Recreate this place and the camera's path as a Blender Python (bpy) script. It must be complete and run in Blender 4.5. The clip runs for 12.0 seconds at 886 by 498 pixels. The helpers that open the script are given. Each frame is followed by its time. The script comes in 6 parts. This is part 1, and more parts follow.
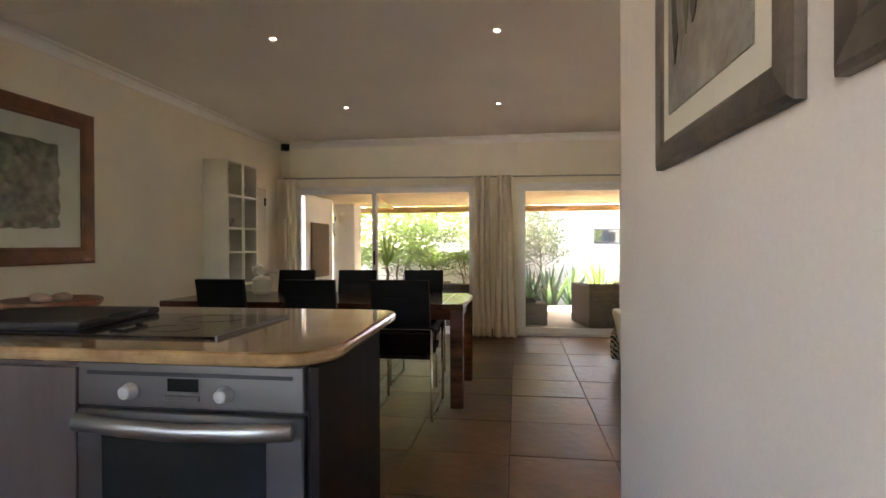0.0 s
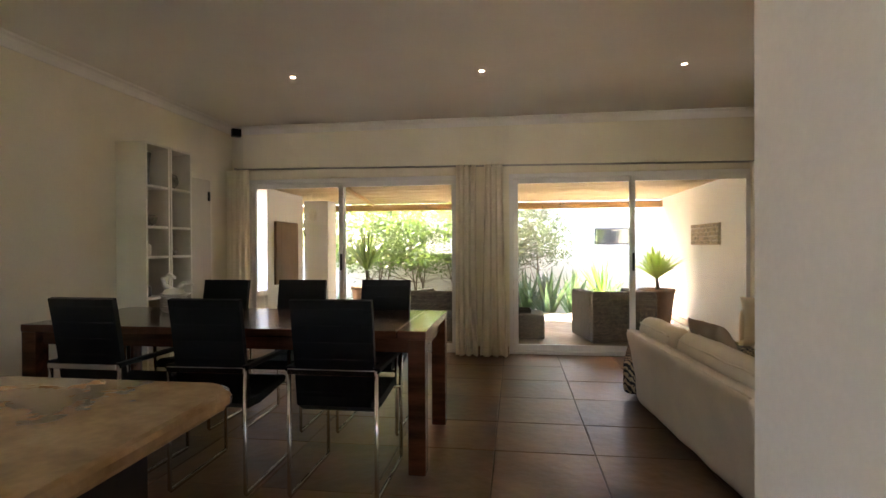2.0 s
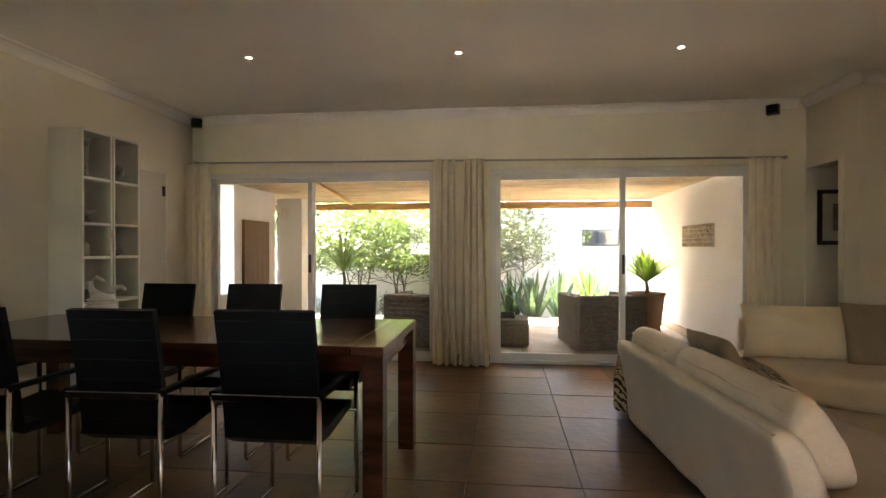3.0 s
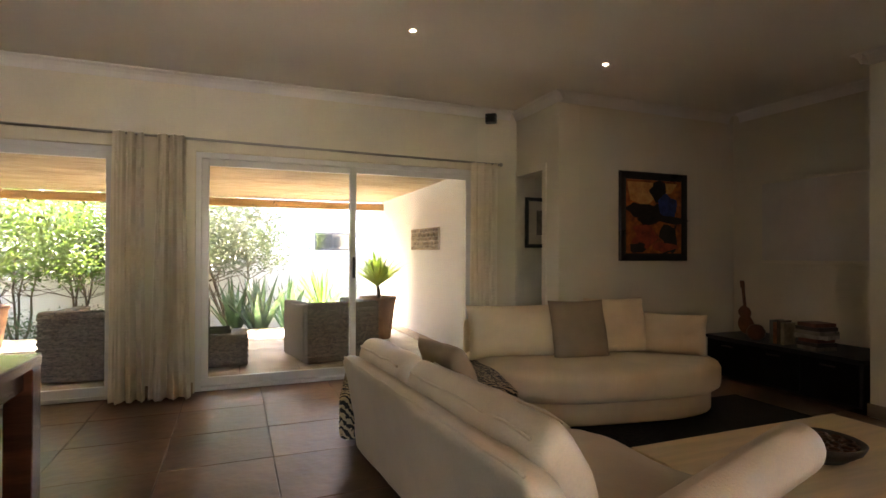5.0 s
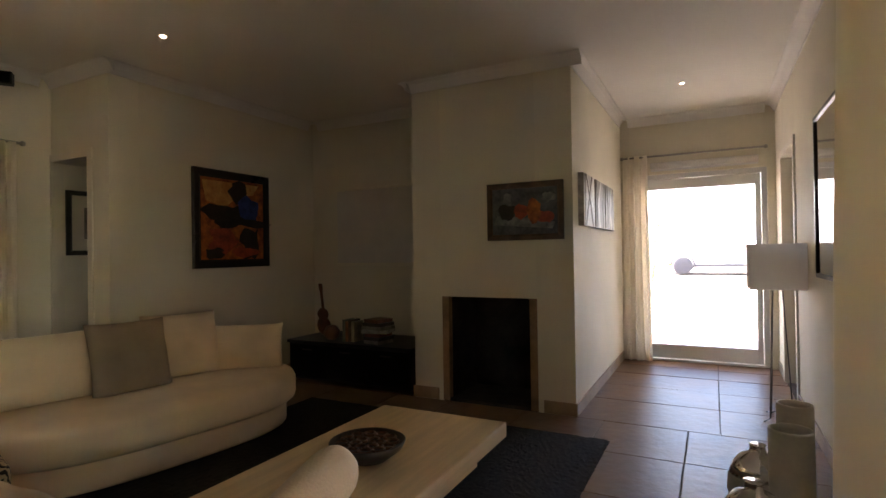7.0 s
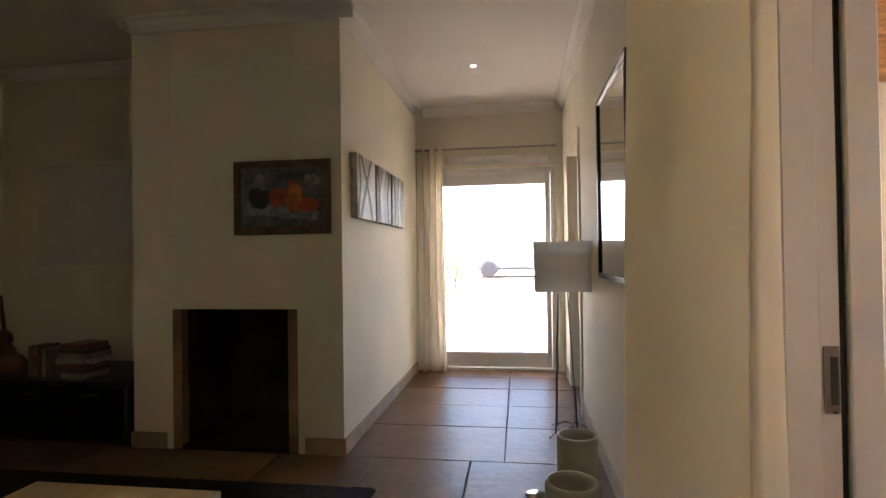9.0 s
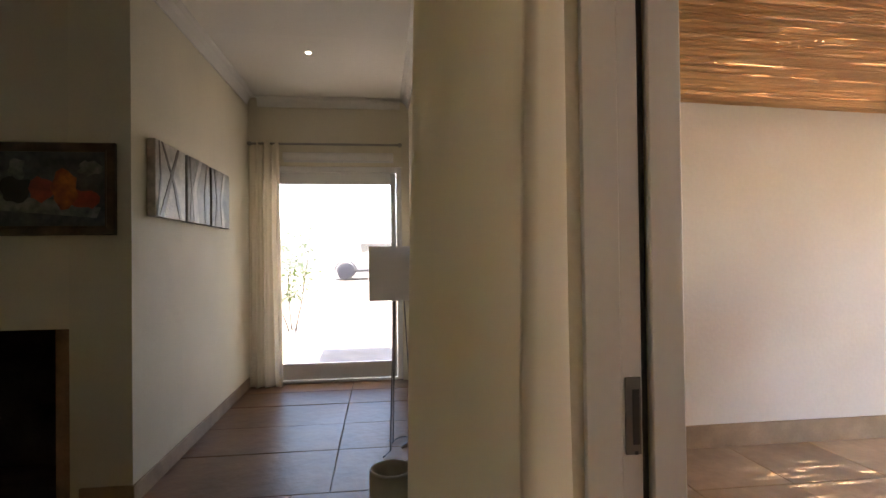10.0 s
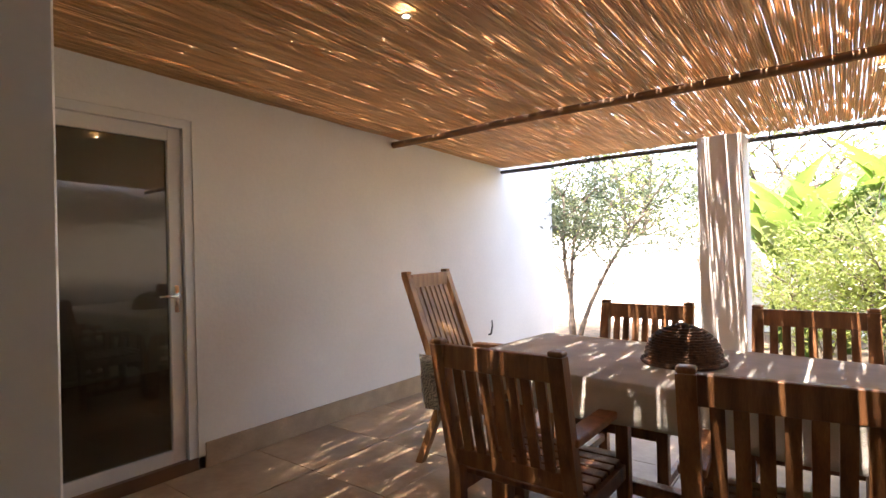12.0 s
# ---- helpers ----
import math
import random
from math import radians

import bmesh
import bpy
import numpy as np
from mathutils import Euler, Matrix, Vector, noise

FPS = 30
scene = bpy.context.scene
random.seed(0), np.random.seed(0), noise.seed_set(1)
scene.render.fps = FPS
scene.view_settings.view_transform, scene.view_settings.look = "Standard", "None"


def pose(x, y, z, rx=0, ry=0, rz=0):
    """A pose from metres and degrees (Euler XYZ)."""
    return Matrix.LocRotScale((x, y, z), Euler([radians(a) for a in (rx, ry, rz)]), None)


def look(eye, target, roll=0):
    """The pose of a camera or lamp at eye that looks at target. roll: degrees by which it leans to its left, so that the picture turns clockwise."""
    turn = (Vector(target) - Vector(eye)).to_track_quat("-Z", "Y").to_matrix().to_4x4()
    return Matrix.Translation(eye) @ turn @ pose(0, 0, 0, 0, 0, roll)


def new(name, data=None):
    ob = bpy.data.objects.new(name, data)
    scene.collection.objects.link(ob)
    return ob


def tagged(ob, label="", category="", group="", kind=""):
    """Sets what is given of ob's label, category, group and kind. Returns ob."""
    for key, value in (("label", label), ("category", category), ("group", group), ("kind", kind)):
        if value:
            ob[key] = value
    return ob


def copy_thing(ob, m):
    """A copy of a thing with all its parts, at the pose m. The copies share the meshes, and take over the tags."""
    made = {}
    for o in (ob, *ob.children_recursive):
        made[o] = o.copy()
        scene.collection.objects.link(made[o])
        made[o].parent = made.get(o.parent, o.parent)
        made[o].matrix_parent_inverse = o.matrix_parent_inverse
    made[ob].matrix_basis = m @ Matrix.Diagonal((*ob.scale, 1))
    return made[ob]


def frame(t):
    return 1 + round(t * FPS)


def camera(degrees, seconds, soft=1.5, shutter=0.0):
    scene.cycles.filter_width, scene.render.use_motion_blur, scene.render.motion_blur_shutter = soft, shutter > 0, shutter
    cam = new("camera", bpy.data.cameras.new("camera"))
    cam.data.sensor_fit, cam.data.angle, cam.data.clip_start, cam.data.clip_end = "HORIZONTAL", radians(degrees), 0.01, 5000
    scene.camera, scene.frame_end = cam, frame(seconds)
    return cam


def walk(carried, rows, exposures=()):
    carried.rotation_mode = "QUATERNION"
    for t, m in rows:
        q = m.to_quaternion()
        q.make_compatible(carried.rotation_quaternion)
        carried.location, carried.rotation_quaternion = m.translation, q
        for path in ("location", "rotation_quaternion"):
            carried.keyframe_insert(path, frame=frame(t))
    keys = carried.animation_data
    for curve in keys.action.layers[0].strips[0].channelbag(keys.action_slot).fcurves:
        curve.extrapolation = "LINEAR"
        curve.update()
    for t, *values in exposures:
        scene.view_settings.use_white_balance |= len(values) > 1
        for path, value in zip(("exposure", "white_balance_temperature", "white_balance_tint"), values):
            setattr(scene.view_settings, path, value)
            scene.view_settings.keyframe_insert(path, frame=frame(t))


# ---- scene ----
cam = camera(80.5, 12.0)
PATH = [
    (0, (0.288, 0.449, 1.22), (0.008, 2.429, 1.206), -0.2),
    (0.5, (0.355, 0.717, 1.255), (0.07, 2.696, 1.234), -0.1),
    (1, (0.351, 0.997, 1.24), (0.07, 2.977, 1.223), -0.2),
    (1.5, (0.331, 1.299, 1.253), (0.05, 3.279, 1.237), -0.2),
    (2, (0.369, 1.553, 1.24), (0.095, 3.534, 1.227), -0.3),
    (2.5, (0.393, 1.79, 1.234), (0.122, 3.772, 1.225), -0.2),
    (4.5, (0.59, 2.496, 1.234), (0.959, 4.461, 1.229), 0.1),
    (5, (0.615, 2.642, 1.192), (1.353, 4.501, 1.207), 0.2),
    (5.5, (0.643, 2.666, 1.202), (1.766, 4.321, 1.209), -0.2),
    (6, (0.781, 2.7, 1.243), (2.185, 4.125, 1.24), -0.7),
    (6.5, (0.967, 2.755, 1.197), (2.562, 3.961, 1.214), -0.7),
    (7, (1.088, 2.781, 1.22), (2.865, 3.699, 1.236), -0.9),
    (9, (1.979, 2.668, 1.172), (3.959, 2.951, 1.196), -0.8),
    (9.5, (2.144, 2.558, 1.19), (4.143, 2.612, 1.212), -0.9),
    (10, (2.248, 2.491, 1.196), (4.233, 2.254, 1.218), -0.7),
    (10.5, (2.349, 2.434, 1.191), (4.251, 1.816, 1.214), -1.1),
    (11, (2.406, 2.328, 1.174), (4.14, 1.333, 1.197), -1.2),
    (11.5, (2.441, 2.210, 1.15), (3.955, 0.904, 1.18), -1.2),
    (12, (2.434, 2.167, 1.159), (3.651, 0.582, 1.168), -1.4),
]
walk(cam, [(t, look(eye, target, roll)) for t, eye, target, roll in PATH], exposures=[(0.0, 5.25, 7300, 27), (2.5, 5.13, 7300, 24), (5.2, 5.32, 7250, 26), (6.5, 5.15, 7300, 23), (8.0, 5.03, 7300, 21), (9.0, 5.02, 7300, 20), (10.0, 4.4, 7300, 18), (11.0, 4.0, 7150, 18), (12.0, 3.52, 7150, 19)])

# ---- light ----
world = bpy.data.worlds.new("sky")
scene.world = world
world.use_nodes = True
wn = world.node_tree
sky = wn.nodes.new("ShaderNodeTexSky")
sky.sky_type, sky.sun_disc = "NISHITA", False
sky.sun_elevation, sky.sun_rotation = radians(62), radians(4)
wn.links.new(sky.outputs[0], wn.nodes["Background"].inputs[0])
wn.nodes["Background"].inputs[1].default_value = 0.125
sun_dir = Vector((math.sin(radians(4)) * math.cos(radians(62)), math.cos(radians(4)) * math.cos(radians(62)), math.sin(radians(62))))
sun = new("sun", bpy.data.lights.new("sun", "SUN"))
sun.data.energy, sun.data.angle, sun.data.color = 4.5, radians(0.5), (1.0, 0.95, 0.87)
sun.matrix_world = look(sun_dir * 30, (0, 0, 0))


# ---- materials ----
def mat(name, col, rough=0.6, var=0.12, scale=6.0, bump=0.15, metal=0.0, grain=None, fine=60.0, spec=0.5, rnd=0.0, col2=None, coat=0.0, sheen=0.0):
    """A surface with two scales of variation; grain stretches the noise along an axis; rnd varies it piece by piece."""
    m = bpy.data.materials.new(name)
    m.use_nodes = True
    nt = m.node_tree
    b = nt.nodes["Principled BSDF"]
    b.inputs["Roughness"].default_value, b.inputs["Metallic"].default_value = rough, metal
    b.inputs["Specular IOR Level"].default_value = spec
    b.inputs["Coat Weight"].default_value, b.inputs["Coat Roughness"].default_value = coat, 0.08
    b.inputs["Sheen Weight"].default_value = sheen
    tc = nt.nodes.new("ShaderNodeTexCoord")
    mp = nt.nodes.new("ShaderNodeMapping")
    mp.inputs["Scale"].default_value = grain or (1, 1, 1)
    nt.links.new(tc.outputs["Object"], mp.inputs[0])
    info = nt.nodes.new("ShaderNodeObjectInfo")
    add = nt.nodes.new("ShaderNodeVectorMath")
    add.operation = "MULTIPLY_ADD"
    add.inputs[1].default_value = (37, 53, 71)
    comb = nt.nodes.new("ShaderNodeCombineXYZ")
    for k in range(3):
        nt.links.new(info.outputs["Random"], comb.inputs[k])
    nt.links.new(comb.outputs[0], add.inputs[0])
    nt.links.new(mp.outputs[0], add.inputs[2])
    n1, n2 = nt.nodes.new("ShaderNodeTexNoise"), nt.nodes.new("ShaderNodeTexNoise")
    for n, sc, d in ((n1, scale, 4), (n2, fine, 3)):
        n.inputs["Scale"].default_value, n.inputs["Detail"].default_value = sc, d
        nt.links.new(add.outputs[0], n.inputs["Vector"])
    ramp = nt.nodes.new("ShaderNodeValToRGB")
    c2 = col2 or tuple(c * (1 - 2.2 * var) for c in col)
    ramp.color_ramp.elements[0].position, ramp.color_ramp.elements[1].position = 0.3, 0.7
    ramp.color_ramp.elements[0].color = (*c2, 1)
    ramp.color_ramp.elements[1].color = (*(min(1, c * (1 + 0.5 * var)) for c in col), 1)
    nt.links.new(n1.outputs[0], ramp.inputs[0])
    hsv = nt.nodes.new("ShaderNodeHueSaturation")
    nt.links.new(ramp.outputs[0], hsv.inputs["Color"])
    val = nt.nodes.new("ShaderNodeMapRange")
    val.inputs[1].default_value, val.inputs[2].default_value = 0.25, 0.75
    val.inputs[3].default_value, val.inputs[4].default_value = 1 - 0.5 * var, 1 + 0.5 * var
    nt.links.new(n2.outputs[0], val.inputs[0])
    if rnd:
        r = nt.nodes.new("ShaderNodeMapRange")
        r.inputs[3].default_value, r.inputs[4].default_value = 1 - rnd, 1 + rnd
        nt.links.new(info.outputs["Random"], r.inputs[0])
        mul = nt.nodes.new("ShaderNodeMath")
        mul.operation = "MULTIPLY"
        nt.links.new(r.outputs[0], mul.inputs[0])
        nt.links.new(val.outputs[0], mul.inputs[1])
        nt.links.new(mul.outputs[0], hsv.inputs["Value"])
    else:
        nt.links.new(val.outputs[0], hsv.inputs["Value"])
    nt.links.new(hsv.outputs[0], b.inputs["Base Color"])
    rr = nt.nodes.new("ShaderNodeMapRange")
    rr.inputs[3].default_value, rr.inputs[4].default_value = max(0.02, rough - 0.08), min(1, rough + 0.08)
    nt.links.new(n1.outputs[0], rr.inputs[0])
    nt.links.new(rr.outputs[0], b.inputs["Roughness"])
    if bump:
        bp = nt.nodes.new("ShaderNodeBump")
        bp.inputs["Strength"].default_value, bp.inputs["Distance"].default_value = bump, 0.006
        nt.links.new(n2.outputs[0], bp.inputs["Height"])
        nt.links.new(bp.outputs[0], b.inputs["Normal"])
    return m


def zebra(name, c1, c2, scale, wobble, axis="DIAGONAL"):
    m = mat(name, c1, 0.85, bump=0.3)
    nt = m.node_tree
    w = nt.nodes.new("ShaderNodeTexWave")
    w.bands_direction = axis
    w.inputs["Scale"].default_value, w.inputs["Distortion"].default_value = scale, wobble
    w.inputs["Detail"].default_value, w.inputs["Detail Scale"].default_value = 3, 1.6
    tc = nt.nodes.new("ShaderNodeTexCoord")
    nt.links.new(tc.outputs["Object"], w.inputs["Vector"])
    r = nt.nodes.new("ShaderNodeValToRGB")
    r.color_ramp.elements[0].position, r.color_ramp.elements[1].position = 0.45, 0.55
    r.color_ramp.elements[0].color, r.color_ramp.elements[1].color = (*c1, 1), (*c2, 1)
    nt.links.new(w.outputs["Fac"], r.inputs[0])
    nt.links.new(r.outputs[0], nt.nodes["Principled BSDF"].inputs["Base Color"])
    return m


def glow(name, col, power):
    m = bpy.data.materials.new(name)
    m.use_nodes = True
    b = m.node_tree.nodes["Principled BSDF"]
    b.inputs["Base Color"].default_value = (0.8, 0.8, 0.8, 1)
    b.inputs["Emission Color"].default_value, b.inputs["Emission Strength"].default_value = (*col, 1), power
    return m


def clear_glass(name, tint=(0.93, 0.96, 0.95), gloss=1.0):
    m = bpy.data.materials.new(name)
    m.use_nodes = True
    nt = m.node_tree
    nt.nodes.remove(nt.nodes["Principled BSDF"])
    tr, gl, mx, lw, pw, ma = (nt.nodes.new("ShaderNode" + k) for k in ("BsdfTransparent", "BsdfGlossy", "MixShader", "LayerWeight", "Math", "Math"))
    tr.inputs[0].default_value, gl.inputs["Roughness"].default_value = (*tint, 1), 0.01
    lw.inputs[0].default_value = 0.5
    pw.operation, pw.inputs[1].default_value = "POWER", 5.0
    ma.operation, ma.inputs[1].default_value, ma.inputs[2].default_value = "MULTIPLY_ADD", 0.6 * gloss, 0.035 * gloss
    nt.links.new(lw.outputs["Facing"], pw.inputs[0])
    nt.links.new(pw.outputs[0], ma.inputs[0])
    nt.links.new(ma.outputs[0], mx.inputs[0])
    nt.links.new(tr.outputs[0], mx.inputs[1])
    nt.links.new(gl.outputs[0], mx.inputs[2])
    nt.links.new(mx.outputs[0], nt.nodes["Material Output"].inputs[0])
    return m


M_WALL = mat("cream wall paint", (0.80, 0.74, 0.60), 0.75, 0.05, 1.2, 0.12, fine=90)
M_KWALL = mat("off-white kitchen paint", (0.80, 0.71, 0.62), 0.7, 0.05, 1.2, 0.12, fine=90)
M_CEIL = mat("ceiling paint", (0.86, 0.82, 0.75), 0.8, 0.03, 0.8, 0.05)
M_CORNICE = mat("white cornice paint", (0.82, 0.79, 0.74), 0.6, 0.04, 2, 0.05)
M_PATIO = mat("white plaster", (0.78, 0.76, 0.735), 0.85, 0.05, 1.0, 0.25, fine=40)
M_TILE = mat("terracotta stone tile", (0.205, 0.110, 0.058), 0.37, 0.20, 2.6, 0.55, rnd=0.2, col2=(0.115, 0.060, 0.032), fine=14, spec=0.4)
M_TTILE = mat("tan terrace tile", (0.46, 0.34, 0.21), 0.45, 0.2, 2.6, 0.4, rnd=0.12, col2=(0.30, 0.20, 0.12), fine=20)
M_GROUT = mat("dark grout", (0.10, 0.07, 0.05), 0.9, 0.2, 12, 0.3)
M_SKIRT = mat("stone skirting", (0.40, 0.29, 0.19), 0.5, 0.15, 5, 0.2)
M_ALU = mat("white aluminium", (0.74, 0.73, 0.72), 0.35, 0.03, 3, 0.02)
M_DARKGAP = mat("black rubber seal", (0.02, 0.02, 0.02), 0.7)
M_GLASS = clear_glass("window glass")
M_DKGLASS = clear_glass("tinted glass", (0.58, 0.58, 0.50), 3.6)
# Grey tint added only to cut the daylight that reaches the hall.
M_FRONTGLASS = clear_glass("front door glass dimmed for the hall", (0.62, 0.62, 0.63), 1.0)
M_TRIM = mat("painted door trim", (0.78, 0.72, 0.60), 0.5, 0.05, 3, 0.05)
M_DOOR = mat("painted door leaf", (0.62, 0.55, 0.44), 0.5, 0.06, 2, 0.08, grain=(1, 1, 0.15))
M_CURTAIN = mat("cream curtain cloth", (0.90, 0.84, 0.73), 0.9, 0.03, 5, 0.03, fine=300, sheen=0.2)
M_ROD = mat("brushed steel rod", (0.45, 0.43, 0.40), 0.35, 0.05, metal=1.0, bump=0)
M_BLACK = mat("black plastic", (0.02, 0.02, 0.022), 0.45, 0.1)
M_LEATHER = mat("black leather", (0.006, 0.006, 0.007), 0.55, 0.2, 8, 0.3, fine=180, spec=0.2)
M_CHROME = mat("chrome", (0.75, 0.74, 0.72), 0.12, 0.03, metal=1.0, bump=0)
M_TABLE = mat("dark red hardwood", (0.115, 0.042, 0.022), 0.2, 0.3, 5, 0.12, grain=(0.35, 4, 4), coat=0.3, col2=(0.05, 0.019, 0.011))
M_SOFA = mat("cream leather", (0.68, 0.55, 0.39), 0.36, 0.08, 3, 0.3, fine=110)
M_SOFA2 = mat("cream cotton", (0.74, 0.585, 0.38), 0.85, 0.06, 4, 0.3, fine=300, sheen=0.2)
M_TAUPE = mat("taupe cloth", (0.30, 0.22, 0.14), 0.85, 0.08, 6, 0.3, fine=300)
M_ZEBRA = zebra("zebra hide", (0.016, 0.013, 0.011), (0.44, 0.33, 0.20), 13.0, 9.0)
M_RUG = mat("dark brown shag", (0.022, 0.017, 0.014), 0.95, 0.35, 30, 0.9, fine=220)
M_CTABLE = mat("limed pale wood", (0.74, 0.57, 0.33), 0.4, 0.08, 4, 0.08, grain=(0.4, 5, 5))
M_GRANITE = mat("golden granite", (0.40, 0.25, 0.115), 0.1, 0.22, 9, 0.03, col2=(0.25, 0.14, 0.065), fine=55, coat=0.4)
# Cabinet laminate with the shade of the island's end put into its colour.
M_ENDCAB = mat("cabinet laminate darkened for shade", (0.019, 0.011, 0.009), 0.6, 0.15, 3, 0.05, grain=(5, 5, 0.4), spec=0.15)
# The same laminate, paler to give the doors their sheen.
M_CAB = mat("dark cabinet laminate", (0.10, 0.066, 0.056), 0.42, 0.15, 3, 0.05, grain=(5, 5, 0.4))
M_STEEL = mat("brushed steel", (0.20, 0.185, 0.18), 0.36, 0.05, 3, 0.05, metal=1.0, grain=(0.2, 6, 6), fine=120)
M_OVENGLASS = mat("black oven glass", (0.012, 0.014, 0.012), 0.06, 0.1, bump=0)
M_HOB = mat("black ceramic glass", (0.014, 0.014, 0.015), 0.07, 0.1, bump=0)
M_WHITEW = mat("white laminate", (0.70, 0.655, 0.57), 0.4, 0.04, 3, 0.04)
M_SOOT = mat("sooty brick lining", (0.035, 0.027, 0.022), 0.9, 0.4, 6, 0.4)
M_FIREBRICK = mat("warm stone edge", (0.34, 0.20, 0.11), 0.7, 0.2, 8, 0.3)
M_REDWOOD = mat("red-brown frame wood", (0.20, 0.075, 0.035), 0.35, 0.25, 6, 0.15, grain=(1, 1, 1))
M_DKFRAME = mat("dark brown frame wood", (0.06, 0.045, 0.035), 0.4, 0.3, 8, 0.15)
M_GREYFRAME = mat("weathered grey frame wood", (0.135, 0.10, 0.075), 0.45, 0.35, 9, 0.2)
M_BRNFRAME = mat("brown gilt frame wood", (0.13, 0.07, 0.035), 0.4, 0.3, 10, 0.2)
M_KNOB = mat("grey plastic knob", (0.42, 0.40, 0.38), 0.4, 0.04)
M_BLKFRAME = mat("black frame", (0.014, 0.012, 0.012), 0.3, 0.1)
M_MAT = mat("cream mount board", (0.72, 0.66, 0.53), 0.8, 0.03)
M_MIRROR = mat("mirror", (0.86, 0.87, 0.87), 0.015, 0.0, metal=1.0, bump=0)
M_SCREEN = mat("pale grey screen cloth", (0.72, 0.68, 0.62), 0.8, 0.03, 6, 0.05)
M_SHADE = mat("white lampshade cloth", (0.78, 0.74, 0.70), 0.85, 0.04, 8, 0.2, fine=300)
M_VASE = mat("cream stoneware", (0.62, 0.56, 0.46), 0.55, 0.08, 8, 0.15)
M_SILVER = mat("polished silver", (0.80, 0.79, 0.77), 0.1, 0.05, metal=1.0, bump=0)
M_TEAK = mat("oiled teak", (0.30, 0.135, 0.055), 0.42, 0.35, 5, 0.25, grain=(5, 5, 0.5), rnd=0.1, col2=(0.13, 0.05, 0.02))
M_TEAK2 = mat("sun-bleached teak", (0.42, 0.22, 0.09), 0.5, 0.3, 5, 0.25, grain=(5, 5, 0.5), rnd=0.1, col2=(0.22, 0.10, 0.04))
M_CLOTH = mat("grey-white tablecloth", (0.52, 0.50, 0.45), 0.85, 0.12, 6, 0.35, fine=260)
M_WICKER = mat("grey-brown wicker", (0.20, 0.165, 0.135), 0.7, 0.35, 30, 0.9, fine=120, grain=(1, 1, 2.5))
M_BASKET = mat("brown basketry", (0.13, 0.06, 0.03), 0.6, 0.35, 40, 0.8, fine=130)
M_REED = mat("reed canes", (0.62, 0.36, 0.16), 0.55, 0.3, 3, 0.3, col2=(0.38, 0.21, 0.09), grain=(8, 0.6, 8))
# Paler canes: the sun diffusing through the patio roof is put into their colour.
M_REED2 = mat("canes lightened for sun", (0.72, 0.60, 0.40), 0.55, 0.3, 3, 0.3, col2=(0.36, 0.24, 0.12), grain=(0.5, 12, 12))
M_SHUTTER = mat("dark stained boards", (0.17, 0.088, 0.04), 0.6, 0.3, 6, 0.3, grain=(5, 5, 0.5), rnd=0.15)
M_POLE = mat("timber pole", (0.30, 0.15, 0.06), 0.6, 0.3, 6, 0.3, grain=(0.5, 5, 5))
M_BEAM = mat("honey pine beam", (0.62, 0.36, 0.15), 0.5, 0.2, 5, 0.2, grain=(0.5, 5, 5))
M_STONE = mat("pale patio stone", (0.52, 0.43, 0.32), 0.6, 0.15, 2.5, 0.35, rnd=0.1, fine=30)
M_SOIL = mat("dry garden soil", (0.17, 0.12, 0.075), 0.95, 0.35, 4, 0.6)
# Lit copy of the green leaf: strong sun is put into its colour.
M_SUNLEAF = mat("leaf lightened for sun", (0.11, 0.15, 0.035), 0.45, 0.25, 9, 0.1, rnd=0.15)
M_LEAF = mat("bright green leaf", (0.065, 0.12, 0.028), 0.45, 0.25, 9, 0.1, rnd=0.15)
M_OLIVE = mat("olive leaf", (0.055, 0.075, 0.038), 0.5, 0.25, 9, 0.1)
M_AGAPE = mat("strap leaf", (0.05, 0.10, 0.045), 0.4, 0.25, 9, 0.1)
M_PALM = mat("yucca leaf", (0.13, 0.24, 0.045), 0.4, 0.25, 9, 0.1)
M_BANANA = mat("banana leaf", (0.10, 0.19, 0.03), 0.35, 0.2, 9, 0.1)
# The planter's yucca stands under the roof; sunlight is put into its green.
M_YUCCA = mat("yucca leaf lightened for sun", (0.20, 0.34, 0.05), 0.4, 0.25, 9, 0.1)
M_BARK = mat("grey bark", (0.15, 0.115, 0.085), 0.9, 0.3, 12, 0.6)
M_POT = mat("terracotta pot", (0.28, 0.15, 0.09), 0.75, 0.2, 6, 0.3)
M_LAMP = glow("downlight bulb", (1.0, 0.82, 0.58), 6.0)
M_RING = mat("white lamp ring", (0.85, 0.84, 0.82), 0.4, 0.02)


def let_through(m, share, tint):
    """Makes a thin surface pass some of the light that falls on its other side."""
    nt = m.node_tree
    tl, mx = nt.nodes.new("ShaderNodeBsdfTranslucent"), nt.nodes.new("ShaderNodeMixShader")
    tl.inputs[0].default_value, mx.inputs[0].default_value = (*tint, 1), share
    nt.links.new(nt.nodes["Principled BSDF"].outputs[0], mx.inputs[1])
    nt.links.new(tl.outputs[0], mx.inputs[2])
    nt.links.new(mx.outputs[0], nt.nodes["Material Output"].inputs[0])


let_through(M_REED, 0.18, (0.84, 0.70, 0.50))
let_through(M_REED2, 0.16, (0.82, 0.70, 0.50))
let_through(M_CURTAIN, 0.55, (0.92, 0.86, 0.75))
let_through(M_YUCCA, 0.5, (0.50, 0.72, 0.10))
let_through(M_SHADE, 0.65, (0.93, 0.91, 0.88))
